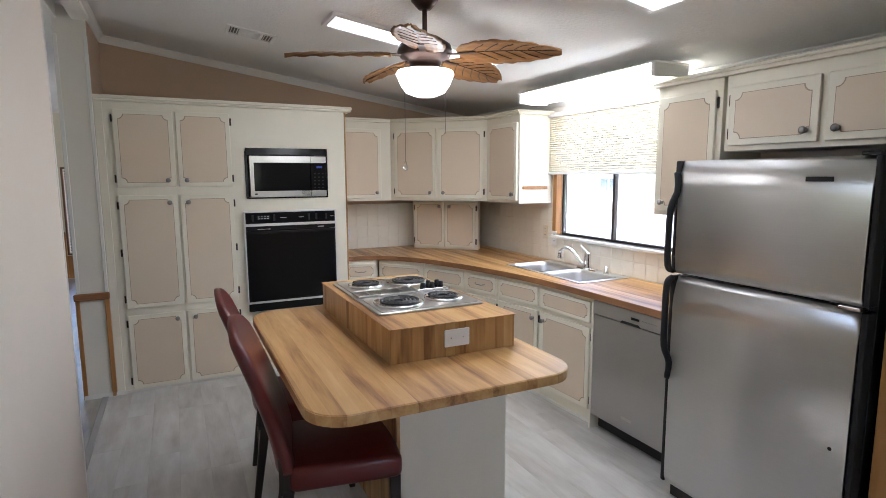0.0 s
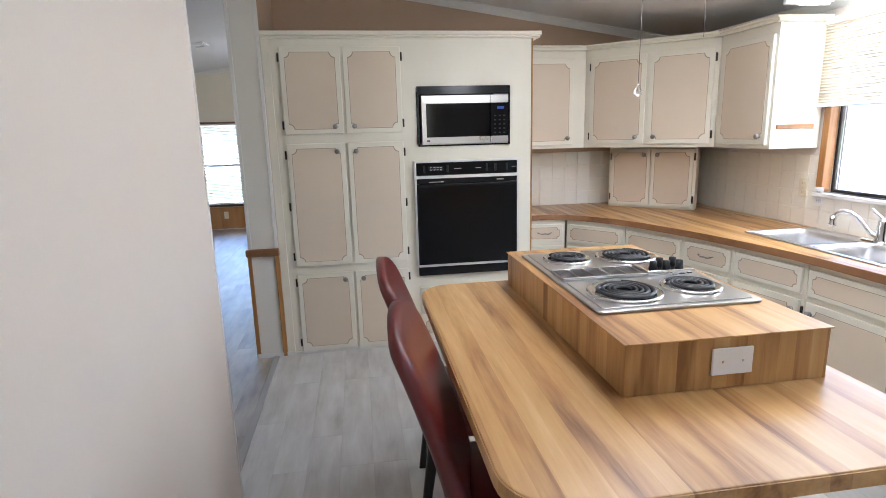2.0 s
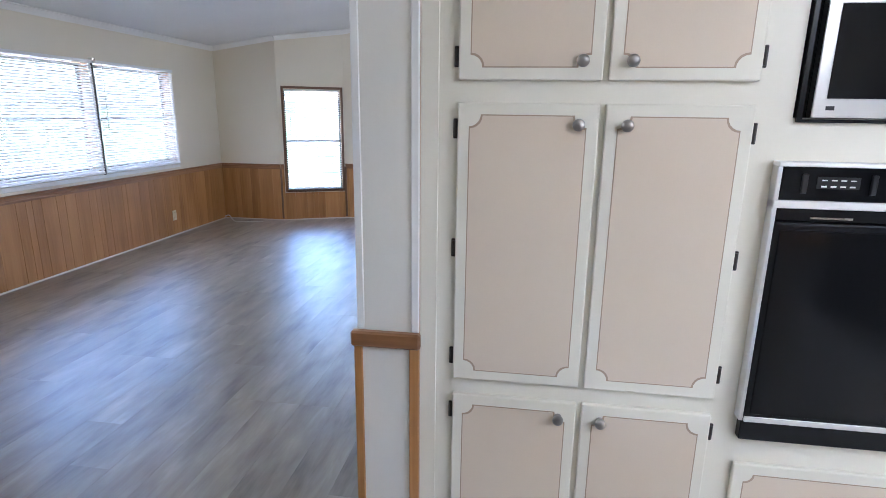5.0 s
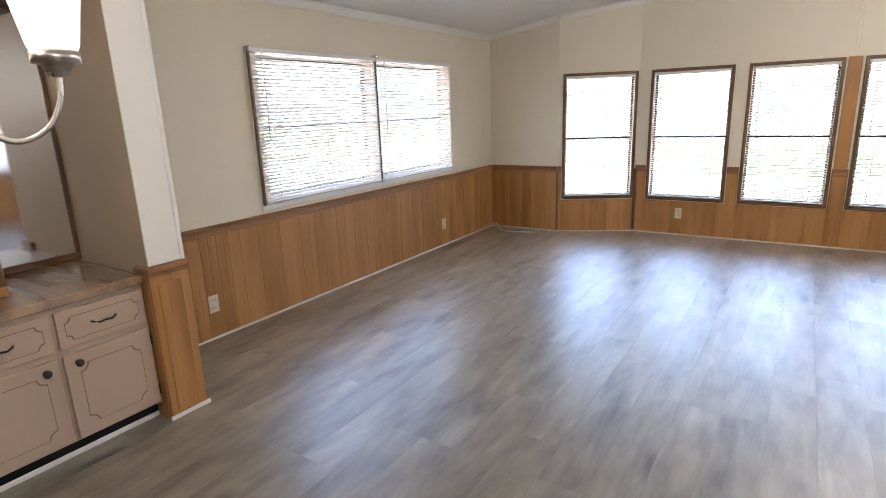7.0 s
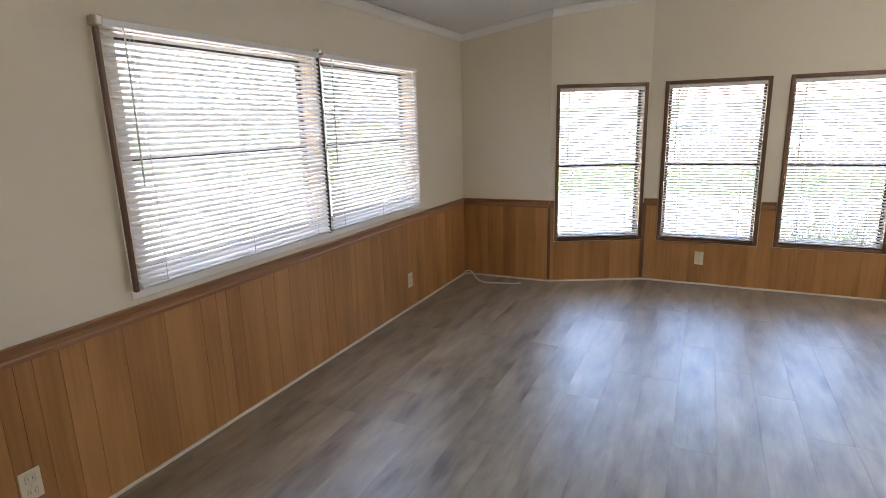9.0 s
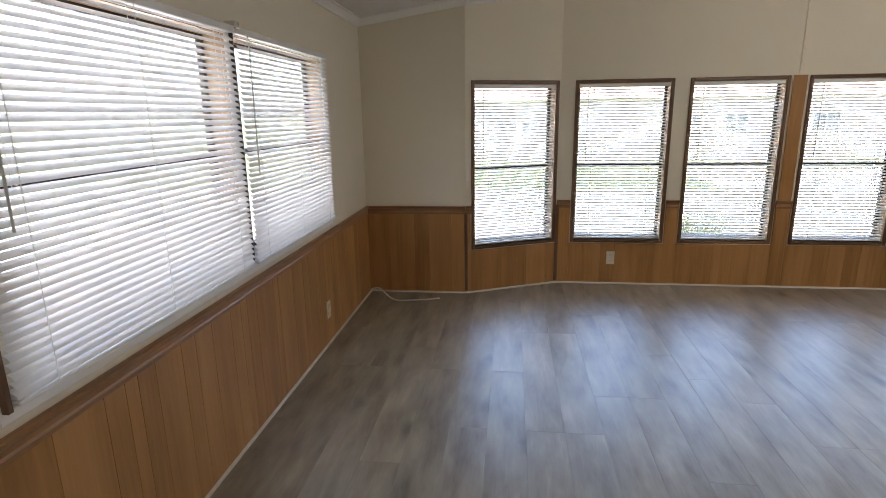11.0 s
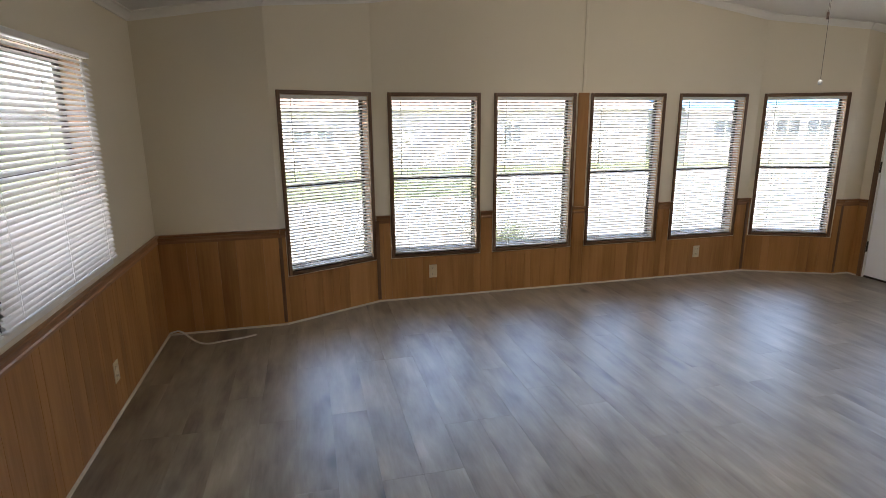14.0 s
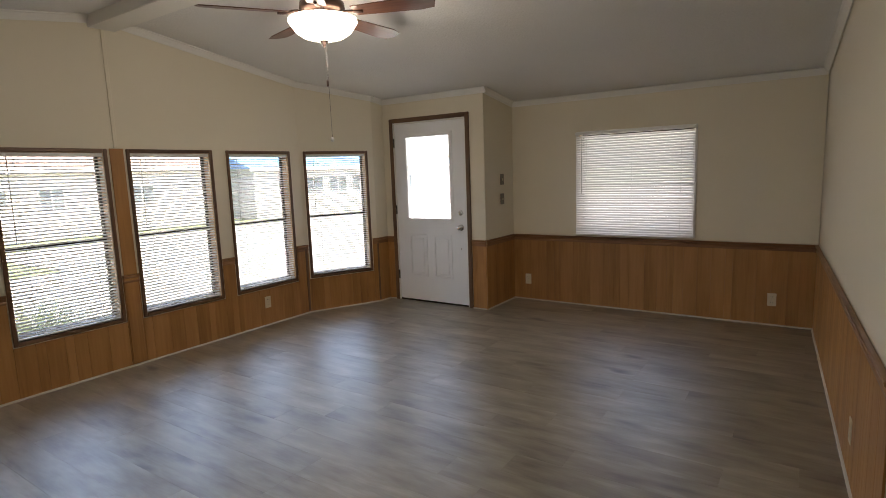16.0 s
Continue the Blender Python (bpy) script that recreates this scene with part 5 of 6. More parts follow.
part("headrail", box((a, 0.012, 2.03), (b, 0.06, 2.065), 0.004), M_WHITE, cs)
bm = bmesh.new()
n = 26
rows = []
for i in range(2 * n + 1):
    z = 1.60 + (2.03 - 1.60) * i / (2 * n)
    y = 0.036 + (0.009 if i % 2 else -0.002)
    rows.append((bm.verts.new((a + 0.004, y, z)), bm.verts.new((b - 0.004, y, z))))
for r0, r1 in zip(rows, rows[1:]):
    bm.faces.new((r0[0], r0[1], r1[1], r1[0]))
part("cloth", bm, M_SHADE, cs)
part("bottom_rail", box((a, 0.022, 1.578), (b, 0.052, 1.60), 0.004), M_WHITE, cs)
part("cord_hook", tube([(ka + 0.04, 0.062, 1.905), (ka + 0.07, 0.066, 1.895), (ka + 0.09, 0.064, 1.915)], 0.003, 6), M_BRONZE, cs)

# fluorescent fixture above the sink window
fl = thing("fluorescent_light", pose(6.62, -6.86, 2.10), "long lit fluorescent ceiling fixture above the sink window", "light fixture")
part("housing", box((-0.13, -0.66, 0.07), (0.13, 0.66, 0.082), 0.004), M_ALU, fl)
bm = prism([(-0.125, 0.07), (-0.10, 0.01), (-0.05, 0.0), (0.05, 0.0), (0.10, 0.01), (0.125, 0.07)], -0.64, 0.64)
for v in bm.verts:
    v.co = Vector((v.co.x, v.co.z, v.co.y))
bmesh.ops.recalc_face_normals(bm, faces=bm.faces)
part("diffuser", bm, M_TUBE, fl)
for s in (-1, 1):
    part("end_cap", box((-0.13, 0.64 * s - 0.015, 0.0), (0.13, 0.64 * s + 0.015, 0.075), 0.004), M_WHITE, fl)

# ---- island ----
IZ = 0.834
isl = thing("kitchen_island", pose(0, 0, 0), "kitchen island with a butcher-block laminate top and ivory base", "island")
top = rounded(4.47, 5.50, -8.16, -6.66, 0.14)
part("top", prism(top, IZ - 0.036, IZ, 0.003), M_BLOCK, isl)
part("edge_band", prism(rounded(4.467, 5.503, -8.163, -6.657, 0.142), IZ - 0.038, IZ - 0.003), M_BLOCK, isl, "laminate edge band")
# riser sides wear the darkened laminate, its top the full-tone one
rs = part("riser", box((4.857, -7.797, IZ), (5.43, -6.72, 0.976), 0.002), M_BLOCK_SHADED, isl, "raised butcher-block box under the cooktop")
part("riser_top", box((4.852, -7.802, 0.974), (5.435, -6.715, 0.9775), 0.001), M_BLOCK, rs)
part("base", box((4.92, -7.72, 0.07), (5.44, -6.78, IZ - 0.038)), M_CAB, isl)
part("plinth", box((4.95, -7.68, 0.0), (5.44, -6.80, 0.07)), M_CAB, isl)
part("side_panel", box((4.905, -7.724, 0.0), (4.92, -6.78, IZ - 0.038)), M_BLOCK_SHADED, isl, "wood-faced side of the island base")
part("base_strip", box((4.93, -7.735, 0.0), (5.46, -7.72, 0.035), 0.003), M_TRIM, isl)
bo = thing("island_outlet", facing((5.30, -7.802), (4.8, -7.802)) @ pose(0.155, 0.0, 0.912), "white double switch plate on the island riser", "outlet")
part("plate", box((-0.057, 0, -0.036), (0.057, 0.006, 0.036), 0.002), M_WHITE, bo)
for x in (-0.028, 0.028):
    part("screw", box((x - 0.003, 0.0055, -0.003), (x + 0.003, 0.0068, 0.003), 0.001), M_NICKEL, bo)
# cooktop
CX0, CX1, CY0, CY1, CZ = 4.885, 5.405, -7.585, -6.815, 0.9778
ct = thing("cooktop", pose(0, 0, 0), "stainless downdraft cooktop with four black coil burners", "cooktop")
part("tray", prism(rounded(CX0, CX1, CY0, CY1, 0.02, 4), CZ, CZ + 0.010, 0.004), M_STEELV, ct)
for ya, yb in ((CY0 + 0.02, -7.275), (-7.13, CY1 - 0.02)):
    part("burner_pan", prism(rounded(CX0 + 0.02, CX1 - 0.02, ya, yb, 0.012, 4), CZ + 0.010, CZ + 0.013, 0.001), M_STEELV, ct)


def burner(cx, cy, r):
    b = part("burner", lathe([(r + 0.022, 0.0), (r + 0.020, 0.006), (r + 0.010, 0.007), (r + 0.004, 0.002), (r * 0.5, -0.0015), (0.0, -0.0015)], 36, (cx, cy, CZ + 0.0145)), M_CHROME, ct, "chrome drip bowl with a black coil")
    turns = 4.2 if r > 0.085 else 3.4
    pts = []
    for k in range(int(turns * 26) + 1):
        t = k / 26 * 2 * math.pi
        rr = 0.022 + (r - 0.022) * k / (turns * 26)
        pts.append((cx + rr * math.cos(t), cy + rr * math.sin(t), CZ + 0.024))
    part("coil", tube(pts, 0.0058, 6), M_COIL, b)


burner(5.035, -7.435, 0.095)
burner(5.27, -7.42, 0.073)
burner(5.03, -6.97, 0.073)
burner(5.265, -6.985, 0.095)
gr = bmesh.new()
cube(gr, (4.90, -7.265, CZ + 0.010), (5.20, -7.255, CZ + 0.022), 0.001)
cube(gr, (4.90, -7.15, CZ + 0.010), (5.20, -7.14, CZ + 0.022), 0.001)
for i in range(6):
    cube(gr, (4.90 + i * 0.059, -7.255, CZ + 0.010), (4.905 + i * 0.059, -7.15, CZ + 0.021), 0.001)
for i in range(9):
    cube(gr, (4.905, -7.25 + i * 0.0115, CZ + 0.012), (5.195, -7.247 + i * 0.0115, CZ + 0.018))
part("vent_grille", gr, M_STEELV, ct)
part("vent_shadow", box((4.905, -7.254, CZ + 0.0102), (5.195, -7.151, CZ + 0.0112)), M_BLACK, ct)
part("control_strip", box((5.21, -7.26, CZ + 0.010), (5.39, -7.145, CZ + 0.026), 0.004, 2), M_CHROME, ct)
for x, y in ((5.25, -7.225), (5.30, -7.18), (5.30, -7.225), (5.35, -7.18), (5.35, -7.225)):
    part("knob", lathe([(0, 0.026), (0.012, 0.025), (0.013, 0.010), (0.016, 0.0), (0, 0)], 14, (x, y, CZ + 0.026)), M_RUBBER, ct)


# ---- chairs ----
def chair(m):
    """Parsons chair that looks along +x."""
    c = thing("dining_chair", m, "oxblood leather dining chair with espresso legs, drawn up to the island", "chair", "chairs at the island")
    seat = cube(bmesh.new(), (-0.20, -0.225, 0.385), (0.235, 0.225, 0.485), 0.03, 4)
    for v in seat.verts:
        if v.co.z > 0.47:
            v.co.z += 0.016 * (1 - (v.co.x / 0.24) ** 2) * (1 - (v.co.y / 0.24) ** 2)
    for f in seat.faces:
        f.smooth = True
    part("seat", seat, M_RED, c)
    bm = bmesh.new()
    rows, n, mrows = [], 18, 26
    for side in (0.036, -0.036):
        grid = []
        for i in range(mrows + 1):
            h = i / mrows
            z = 0.465 + 0.535 * h
            hw = (0.215 + 0.012 * math.sin(h * math.pi) - 0.012 * h) * (1 - 0.13 * max(0.0, (h - 0.86) / 0.14) ** 2)
            row = []
            for j in range(n + 1):
                s = -1 + 2 * j / n
                top = 0.04 * (1 - s * s) - 0.012
                zz = z + h ** 3 * top
                lean = -0.20 - 0.17 * h ** 1.35
                edge_t = 1 - 0.55 * max(abs(s) ** 8, (h ** 14))
                bow = -0.018 * (1 - s * s)
                row.append(bm.verts.new((lean + side * edge_t * (1 - 0.25 * h) + bow, s * hw, zz)))
            grid.append(row)
        rows.append(grid)
    for g, flip in ((rows[0], False), (rows[1], True)):
        for i in range(mrows):
            for j in range(n):
                q = (g[i][j], g[i][j + 1], g[i + 1][j + 1], g[i + 1][j])
                bm.faces.new(q[::-1] if flip else q)
    A, B = rows
    for i in range(mrows):
        bm.faces.new((A[i][0], A[i + 1][0], B[i + 1][0], B[i][0]))
        bm.faces.new((A[i][n], B[i][n], B[i + 1][n], A[i + 1][n]))
    for j in range(n):
        bm.faces.new((A[mrows][j], A[mrows][j + 1], B[mrows][j + 1], B[mrows][j]))
        bm.faces.new((A[0][j], B[0][j], B[0][j + 1], A[0][j + 1]))
    bmesh.ops.recalc_face_normals(bm, faces=bm.faces)
    for f in bm.faces:
        f.smooth = True
    part("backrest", bm, M_RED, c)
    for x, y, dx in ((0.205, 0.195, 0.0), (0.205, -0.195, 0.0), (-0.20, 0.195, -0.055), (-0.20, -0.195, -0.055)):
        lg = bmesh.new()
        r = bmesh.ops.create_cube(lg, size=1.0)
        for v in r["verts"]:
            up = v.co.z > 0
            s = 0.044 if up else 0.030
            v.co = Vector((x + v.co.x * s + (0 if up else dx), y + v.co.y * s, 0.40 if up else 0.0))
        bmesh.ops.bevel(lg, geom=lg.edges[:], offset=0.004, segments=1, affect="EDGES")
        part("leg", lg, M_ESP, c)
        if dx:
            up = bmesh.new()
            cube(up, (x - 0.034, y - 0.018, 0.38), (x + 0.006, y + 0.018, 0.53), 0.004)
            part("back_post", up, M_ESP, c)
    part("stretcher", box((-0.235, -0.185, 0.20), (-0.22, 0.185, 0.23), 0.003), M_ESP, c)
    return c


ch = chair(pose(4.69, -7.59, 0, 0, 0, -10))
copy_thing(ch, pose(4.68, -6.97, 0, 0, 0, -6))

# ---- dining hutch ----
PX = 0.70
pil = thing("wall_end_hutch", pose(0, 0, 0), "partition end beside the hutch with white trim above and oak below", "wall", kind="structure")
part("core", box((0.0, -4.585, 0.0), (PX - 0.01, -4.425, ceil_z(0.35) - 0.005)), M_TAN, pil)
part("north_skin", box((0.0, -4.4249, 0.0), (PX - 0.01, -4.4215, ceil_z(0.35) - 0.006)), M_WALL, pil)
part("trim_board", box((PX - 0.0098, -4.59, 0.765), (PX, -4.42, ceil_z(PX) - 0.005), 0.003), M_GREY, pil)
part("corner_bead", box((PX - 0.004, -4.435, 0.765), (PX + 0.006, -4.415, ceil_z(PX) - 0.01), 0.003), M_TRIM, pil)
part("oak_face", box((PX - 0.0098, -4.60, 0.0), (PX + 0.004, -4.413, 0.715), 0.003), M_OAK, pil)
part("inset_board", box((PX + 0.0035, -4.565, 0.03), (PX + 0.009, -4.45, 0.68), 0.002), M_OAK, pil)
part("oak_side", box((0.60, -4.602, 0.0), (PX - 0.0095, -4.5855, 0.715), 0.002), M_OAK, pil)
bm = cube(bmesh.new(), (0.60, -4.605, 0.715), (PX + 0.012, -4.405, 0.735), 0.004)
cube(bm, (0.60, -4.612, 0.733), (PX + 0.022, -4.398, 0.762), 0.006)
part("cap", bm, M_RAIL, pil)
part("base_strip", box((PX + 0.0045, -4.61, 0.0), (PX + 0.014, -4.40, 0.022), 0.003), M_TRIM, pil)
moulding("baseboard", (0.009, -4.42, 0), (PX, -4.42, 0), QUARTER, M_QUARTER, (0, 1, 0), "thin white quarter-round at the floor")

HM = facing((0.64, -4.605), (0.64, -7.40))
HL = 7.40 - 4.605


def hx(y):
    return -4.605 - y


HMATS = (M_HUTCH, M_HUTCH, M_BRONZE, M_BRONZE)
hb = thing("hutch_base_cabinet", HM, "dusty tan hutch base with grooved drawers and doors", "cabinet")
part("body", box((0, -0.63, 0.085), (HL, 0, 0.69), 0.002), M_HUTCH, hb)
part("kick_board", box((0, -0.60, 0.0), (HL, -0.05, 0.085)), M_BLACK, hb)
part("kick_strip", box((0, -0.05, 0.0), (HL, -0.042, 0.025), 0.003), M_TRIM, hb)
for y0 in (-5.36, -6.55):
    for a, b, side, kx in ((y0, y0 + 0.365, "r", y0 + 0.315), (y0 + 0.385, y0 + 0.745, "l", y0 + 0.435)):
        front("drawer_front", hb, hx(b), hx(a), 0.505, 0.665, 0.0005, pull=True, mats=HMATS, margin=0.035)
        front("door", hb, hx(b), hx(a), 0.095, 0.475, 0.0005, side, (hx(kx), 0.435), mats=HMATS, margin=0.055)
front("door", hb, hx(-5.43), hx(-5.78), 0.095, 0.665, 0.0005, "l", (hx(-5.73), 0.6), mats=HMATS, margin=0.055)
front("door", hb, hx(-6.60), hx(-7.36), 0.095, 0.665, 0.0005, "l", (hx(-6.7), 0.6), mats=HMATS, margin=0.055)
part("counter", box((0.0, -0.637, 0.69), (HL, 0.032, 0.732), 0.006, 2), M_HTOP, hb, "glossy brown laminate top")
mi = thing("hutch_mirror", facing((0.06, -4.587), (0.06, -5.049)), "brown-framed mirror at the back of the hutch", "mirror")
part("backing", box((0.0, -0.057, 0.733), (0.462, 0.0, 1.93)), M_CASE, mi)
part("glass", box((0.02, 0.0005, 0.765), (0.445, 0.003, 1.91)), M_MIRROR, mi)
part("frame", box((0.0, 0.0, 0.733), (0.462, 0.012, 0.766), 0.003), M_CASEH, mi)
part("frame", box((0.444, 0.0, 0.766), (0.462, 0.012, 1.93), 0.003), M_CASE, mi)
part("frame", box((0.0, 0.0, 0.766), (0.02, 0.012, 1.93), 0.003), M_CASE, mi)
part("frame", box((0.02, 0.0, 1.909), (0.444, 0.012, 1.93), 0.003), M_CASEH, mi)
CM = facing((0.46, -5.05), (0.46, -6.65))
CL = 1.60
cc = thing("china_cabinet", CM, "tan china cabinet with glass doors standing on the hutch top", "cabinet")
bm = bmesh.new()
for lo, hi in (((0, -0.455, 0.733), (0.025, 0, 1.93)), ((CL - 0.025, -0.455, 0.733), (CL, 0, 1.93)), ((0, -0.455, 0.733), (CL, 0, 0.79)), ((0, -0.455, 1.90), (CL, 0, 1.93)), ((0.52, -0.05, 0.79), (0.55, 0, 1.90)), ((1.05, -0.05, 0.79), (1.08, 0, 1.90))):
    cube(bm, lo, hi)
part("body", bm, M_CASE, cc)
part("base_moulding", box((-0.01, 0.0, 0.733), (CL + 0.012, 0.012, 0.775), 0.004), M_OAK, cc)
part("corner_post", box((-0.008, -0.02, 0.775), (0.028, 0.008, 1.93), 0.004), M_CASE, cc)
part("back_mirror", box((0.03, -0.452, 0.79), (CL - 0.03, -0.448, 1.90)), M_MIRROR, cc)
for i, (a, b) in enumerate(((0.03, 0.53), (0.545, 1.06), (1.075, 1.575))):
    dr = bmesh.new()
    f = 0.062
    for lo, hi in (((a, 0.0085, 0.80), (a + f, 0.027, 1.885)), ((b - f, 0.0085, 0.80), (b, 0.027, 1.885)), ((a + f, 0.0085, 0.80), (b - f, 0.0268, 0.80 + f)), ((a + f, 0.0085, 1.885 - f), (b - f, 0.0268, 1.885))):
        cube(dr, lo, hi, 0.003)
    d = part("door", dr, M_HUTCH, cc, "dusty tan door frame with clear glass")
    part("pane", box((a + f - 0.005, 0.014, 0.855), (b - f + 0.005, 0.018, 1.83)), M_GLASS, d)
    for z in (0.90, 1.40, 1.80):
        part("hinge", box((a - 0.010, 0.009, z - 0.022), (a + 0.004, 0.031, z + 0.022), 0.002), M_BRONZE, d)
for z in (1.10, 1.36, 1.63):
    part("glass_shelf", box((0.03, -0.44, z), (CL - 0.03, -0.06, z + 0.007)), M_GLASS, cc)
so = thing("hutch_soffit", pose(0, 0, 0), "brown wood valance and cream soffit above the hutch", "soffit", kind="structure")
part("valance", box((0.02, -7.40, 1.93), (0.60, -4.587, 1.985), 0.004), M_CASE, so)
part("panel", box((0.0, -7.40, 1.985), (0.585, -4.587, ceil_z(0.3) - 0.01)), M_WALL, so)
wall("wall_dining_end", (0.0, -7.41), (0.75, -7.41), M_WALL, label="cream wall end past the hutch", thick=0.1)

# chandelier
CH = (1.909, -5.528)
cd = thing("chandelier", pose(*CH, 1.51), "brushed nickel chandelier with three lit frosted glass shades", "chandelier")
part("hub", lathe([(0, -0.022), (0.010, -0.020), (0.014, -0.012), (0.040, -0.010), (0.046, -0.006), (0.046, 0.012), (0.040, 0.016), (0.018, 0.018), (0.026, 0.028), (0.024, 0.036), (0.014, 0.044), (0, 0.044)], 32), M_NICKEL, cd)
rdz = ceil_z(CH[0]) - 1.50
for k in range(3):
    ax, ay = 0.0085 * math.cos(2.1 * k), 0.0085 * math.sin(2.1 * k)
    part("stem", rod(bmesh.new(), (ax, ay, 0.035), (ax, ay, rdz - 0.02), 0.0075, None, 12), M_NICKEL, cd)
part("canopy", lathe([(0, rdz - 0.035), (0.045, rdz - 0.03), (0.062, rdz - 0.008), (0.062, rdz - 0.0)], 24), M_NICKEL, cd)
for deg in (62, 182, 302):
    t = radians(deg)
    d = Vector((math.cos(t), math.sin(t), 0))
    arm = [d * r + Vector((0, 0, h)) for r, h in ((0.040, 0.0), (0.046, -0.045), (0.062, -0.092), (0.095, -0.125), (0.130, -0.128), (0.166, -0.104), (0.187, -0.062), (0.193, -0.018))]
    a = part("arm", tube(smooth(arm, 4), 0.0052, 10), M_NICKEL, cd)
    c = d * 0.193
    part("cup", lathe([(0, -0.022), (0.015, -0.022), (0.017, -0.015), (0.021, -0.014), (0.022, -0.006), (0.026, -0.004), (0.027, 0.0), (0.038, 0.001), (0.0385, 0.020), (0.034, 0.022), (0, 0.021)], 24, tuple(c)), M_NICKEL, a)
    part("glass_shade", lathe([(0.036, 0.022), (0.040, 0.03), (0.062, 0.155), (0.059, 0.155), (0.036, 0.032), (0.0, 0.028)], 28, tuple(c)), M_BULB, a, "lit frosted glass shade")
    lamp("chandelier_light", (CH[0] + c.x, CH[1] + c.y, 1.50 + 0.22), 0.42, 0.04)


# ---- ceiling fans ----
def leaf_surface(r0, r1, w, t, q):
    """A point of the leaf: t from stem to tip, q from edge to edge; three lobes a side with a notch after each."""
    lobe = (t * 3.6) % 1.0
    hw = w * math.sin(math.pi * min(1, t ** 0.72 * 0.96 + 0.03)) ** 0.62 * (1 - 0.09 * max(0, (lobe - 0.8) / 0.2) ** 2)
    z = -0.010 * q * q + 0.0025 * math.cos((t * 6 - abs(q) * 1.5) * 2 * math.pi) * min(1, abs(q) * 3) - 0.03 * t * t
    return Vector((r0 + (r1 - r0) * t, q * hw, z))


def leaf_blade(r0, r1, w):
    """A carved leaf with a lobed outline and a rippled face."""
    bm = bmesh.new()
    n, k = 44, 12
    g = [[bm.verts.new(leaf_surface(r0, r1, w, i / n, -1 + 2 * j / k)) for j in range(k + 1)] for i in range(n + 1)]
    for i in range(n):
        for j in range(k):
            bm.faces.new((g[i][j], g[i + 1][j], g[i + 1][j + 1], g[i][j + 1]))
    r = bmesh.ops.extrude_face_region(bm, geom=bm.faces[:])
    for v in r["geom"]:
        if isinstance(v, bmesh.types.BMVert):
            v.co.z -= 0.007
    bmesh.ops.recalc_face_normals(bm, faces=bm.faces)
    for f in bm.faces:
        f.smooth = True
    return bm


def leaf_vein(r0, r1, w, t0, side):
    """One dark carved vein on the underside; side 0 is the midrib."""
    pts = []
    for k in range(9):
        f = k / 8
        t, q = (0.12 + 0.84 * f, 0.0) if side == 0 else (t0 + 0.13 * f + 0.04 * f * f, side * 0.72 * f)
        pts.append(leaf_surface(r0, r1, w, t, q) - Vector((0, 0, 0.0072)))
    return tube(pts, 0.0026, 5)


KF = (5.277, -7.213)
kz = ceil_z(KF[0])
kf = thing("ceiling_fan", pose(*KF, 0), "bronze ceiling fan with carved leaf blades and a lit glass bowl", "ceiling fan", "ceiling fans")
part("canopy", lathe([(0, kz - 0.06), (0.03, kz - 0.058), (0.065, kz - 0.02), (0.068, kz + 0.01)], 28), M_FANM, kf)
part("downrod", rod(bmesh.new(), (0, 0, 2.22), (0, 0, kz - 0.04), 0.012, None, 12), M_FANM, kf)
part("motor", lathe([(0, 2.25), (0.03, 2.25), (0.07, 2.235), (0.125, 2.20), (0.135, 2.165), (0.12, 2.14), (0.08, 2.125), (0.075, 2.10), (0.10, 2.09), (0.105, 2.075), (0, 2.07)], 36), M_FANM, kf)
part("light_bowl", lathe([(0.10, 2.078), (0.135, 2.075), (0.142, 2.06), (0.132, 2.04), (0.12, 2.01), (0.095, 1.975), (0.05, 1.958), (0, 1.955)], 36), M_BOWL, kf, "lit frosted glass bowl")
for i in range(5):
    t = pose(0, 0, 2.15, 0, 0, 26 + 72 * i)
    ir = part("blade_iron", box((0.10, -0.018, -0.006), (0.26, 0.018, 0.0), 0.004), M_FANM, kf)
    ir.matrix_local = t
    b = part("blade", leaf_blade(0.17, 0.66, 0.118), M_LEAFB, kf, "carved wooden leaf blade")
    b.matrix_local = t @ pose(0, 0, 0.006, -14, 0, 0)
    part("vein", leaf_vein(0.17, 0.66, 0.118, 0, 0), M_FANM, b, "dark carved vein")
    for v0 in (0.16, 0.30, 0.44, 0.58, 0.71):
        for side in (-1, 1):
            part("vein", leaf_vein(0.17, 0.66, 0.118, v0 + 0.03 * side, side), M_FANM, b)
part("pull_chain", rod(bmesh.new(), (-0.10, 0.02, 2.06), (-0.10, 0.02, 1.64), 0.0009, None, 6), M_BRONZE, kf)
part("pull_chain", rod(bmesh.new(), (0.10, -0.02, 2.06), (0.10, -0.02, 1.78), 0.0009, None, 6), M_BRONZE, kf)
part("crystal_pull", lathe([(0, 0.045), (0.006, 0.04), (0.005, 0.034), (0.014, 0.02), (0.012, 0.008), (0, 0)], 8, (-0.10, 0.02, 1.595)), M_GLASS, kf)
lamp("kitchen_fan_light", (KF[0], KF[1], 1.90), 0.8, 0.10)

LF = (3.73, -1.63)
lz = ceil_z(LF[0])
lf = thing("ceiling_fan", pose(*LF, 0), "bronze ceiling fan with five cherry blades and a lit glass bowl", "ceiling fan", "ceiling fans")
part("canopy", lathe([(0, lz - 0.06), (0.035, lz - 0.058), (0.07, lz - 0.02), (0.075, lz + 0.02)], 28), M_FANM, lf)
part("downrod", rod(bmesh.new(), (0, 0, 2.48), (0, 0, lz - 0.04), 0.012, None, 12), M_FANM, lf)
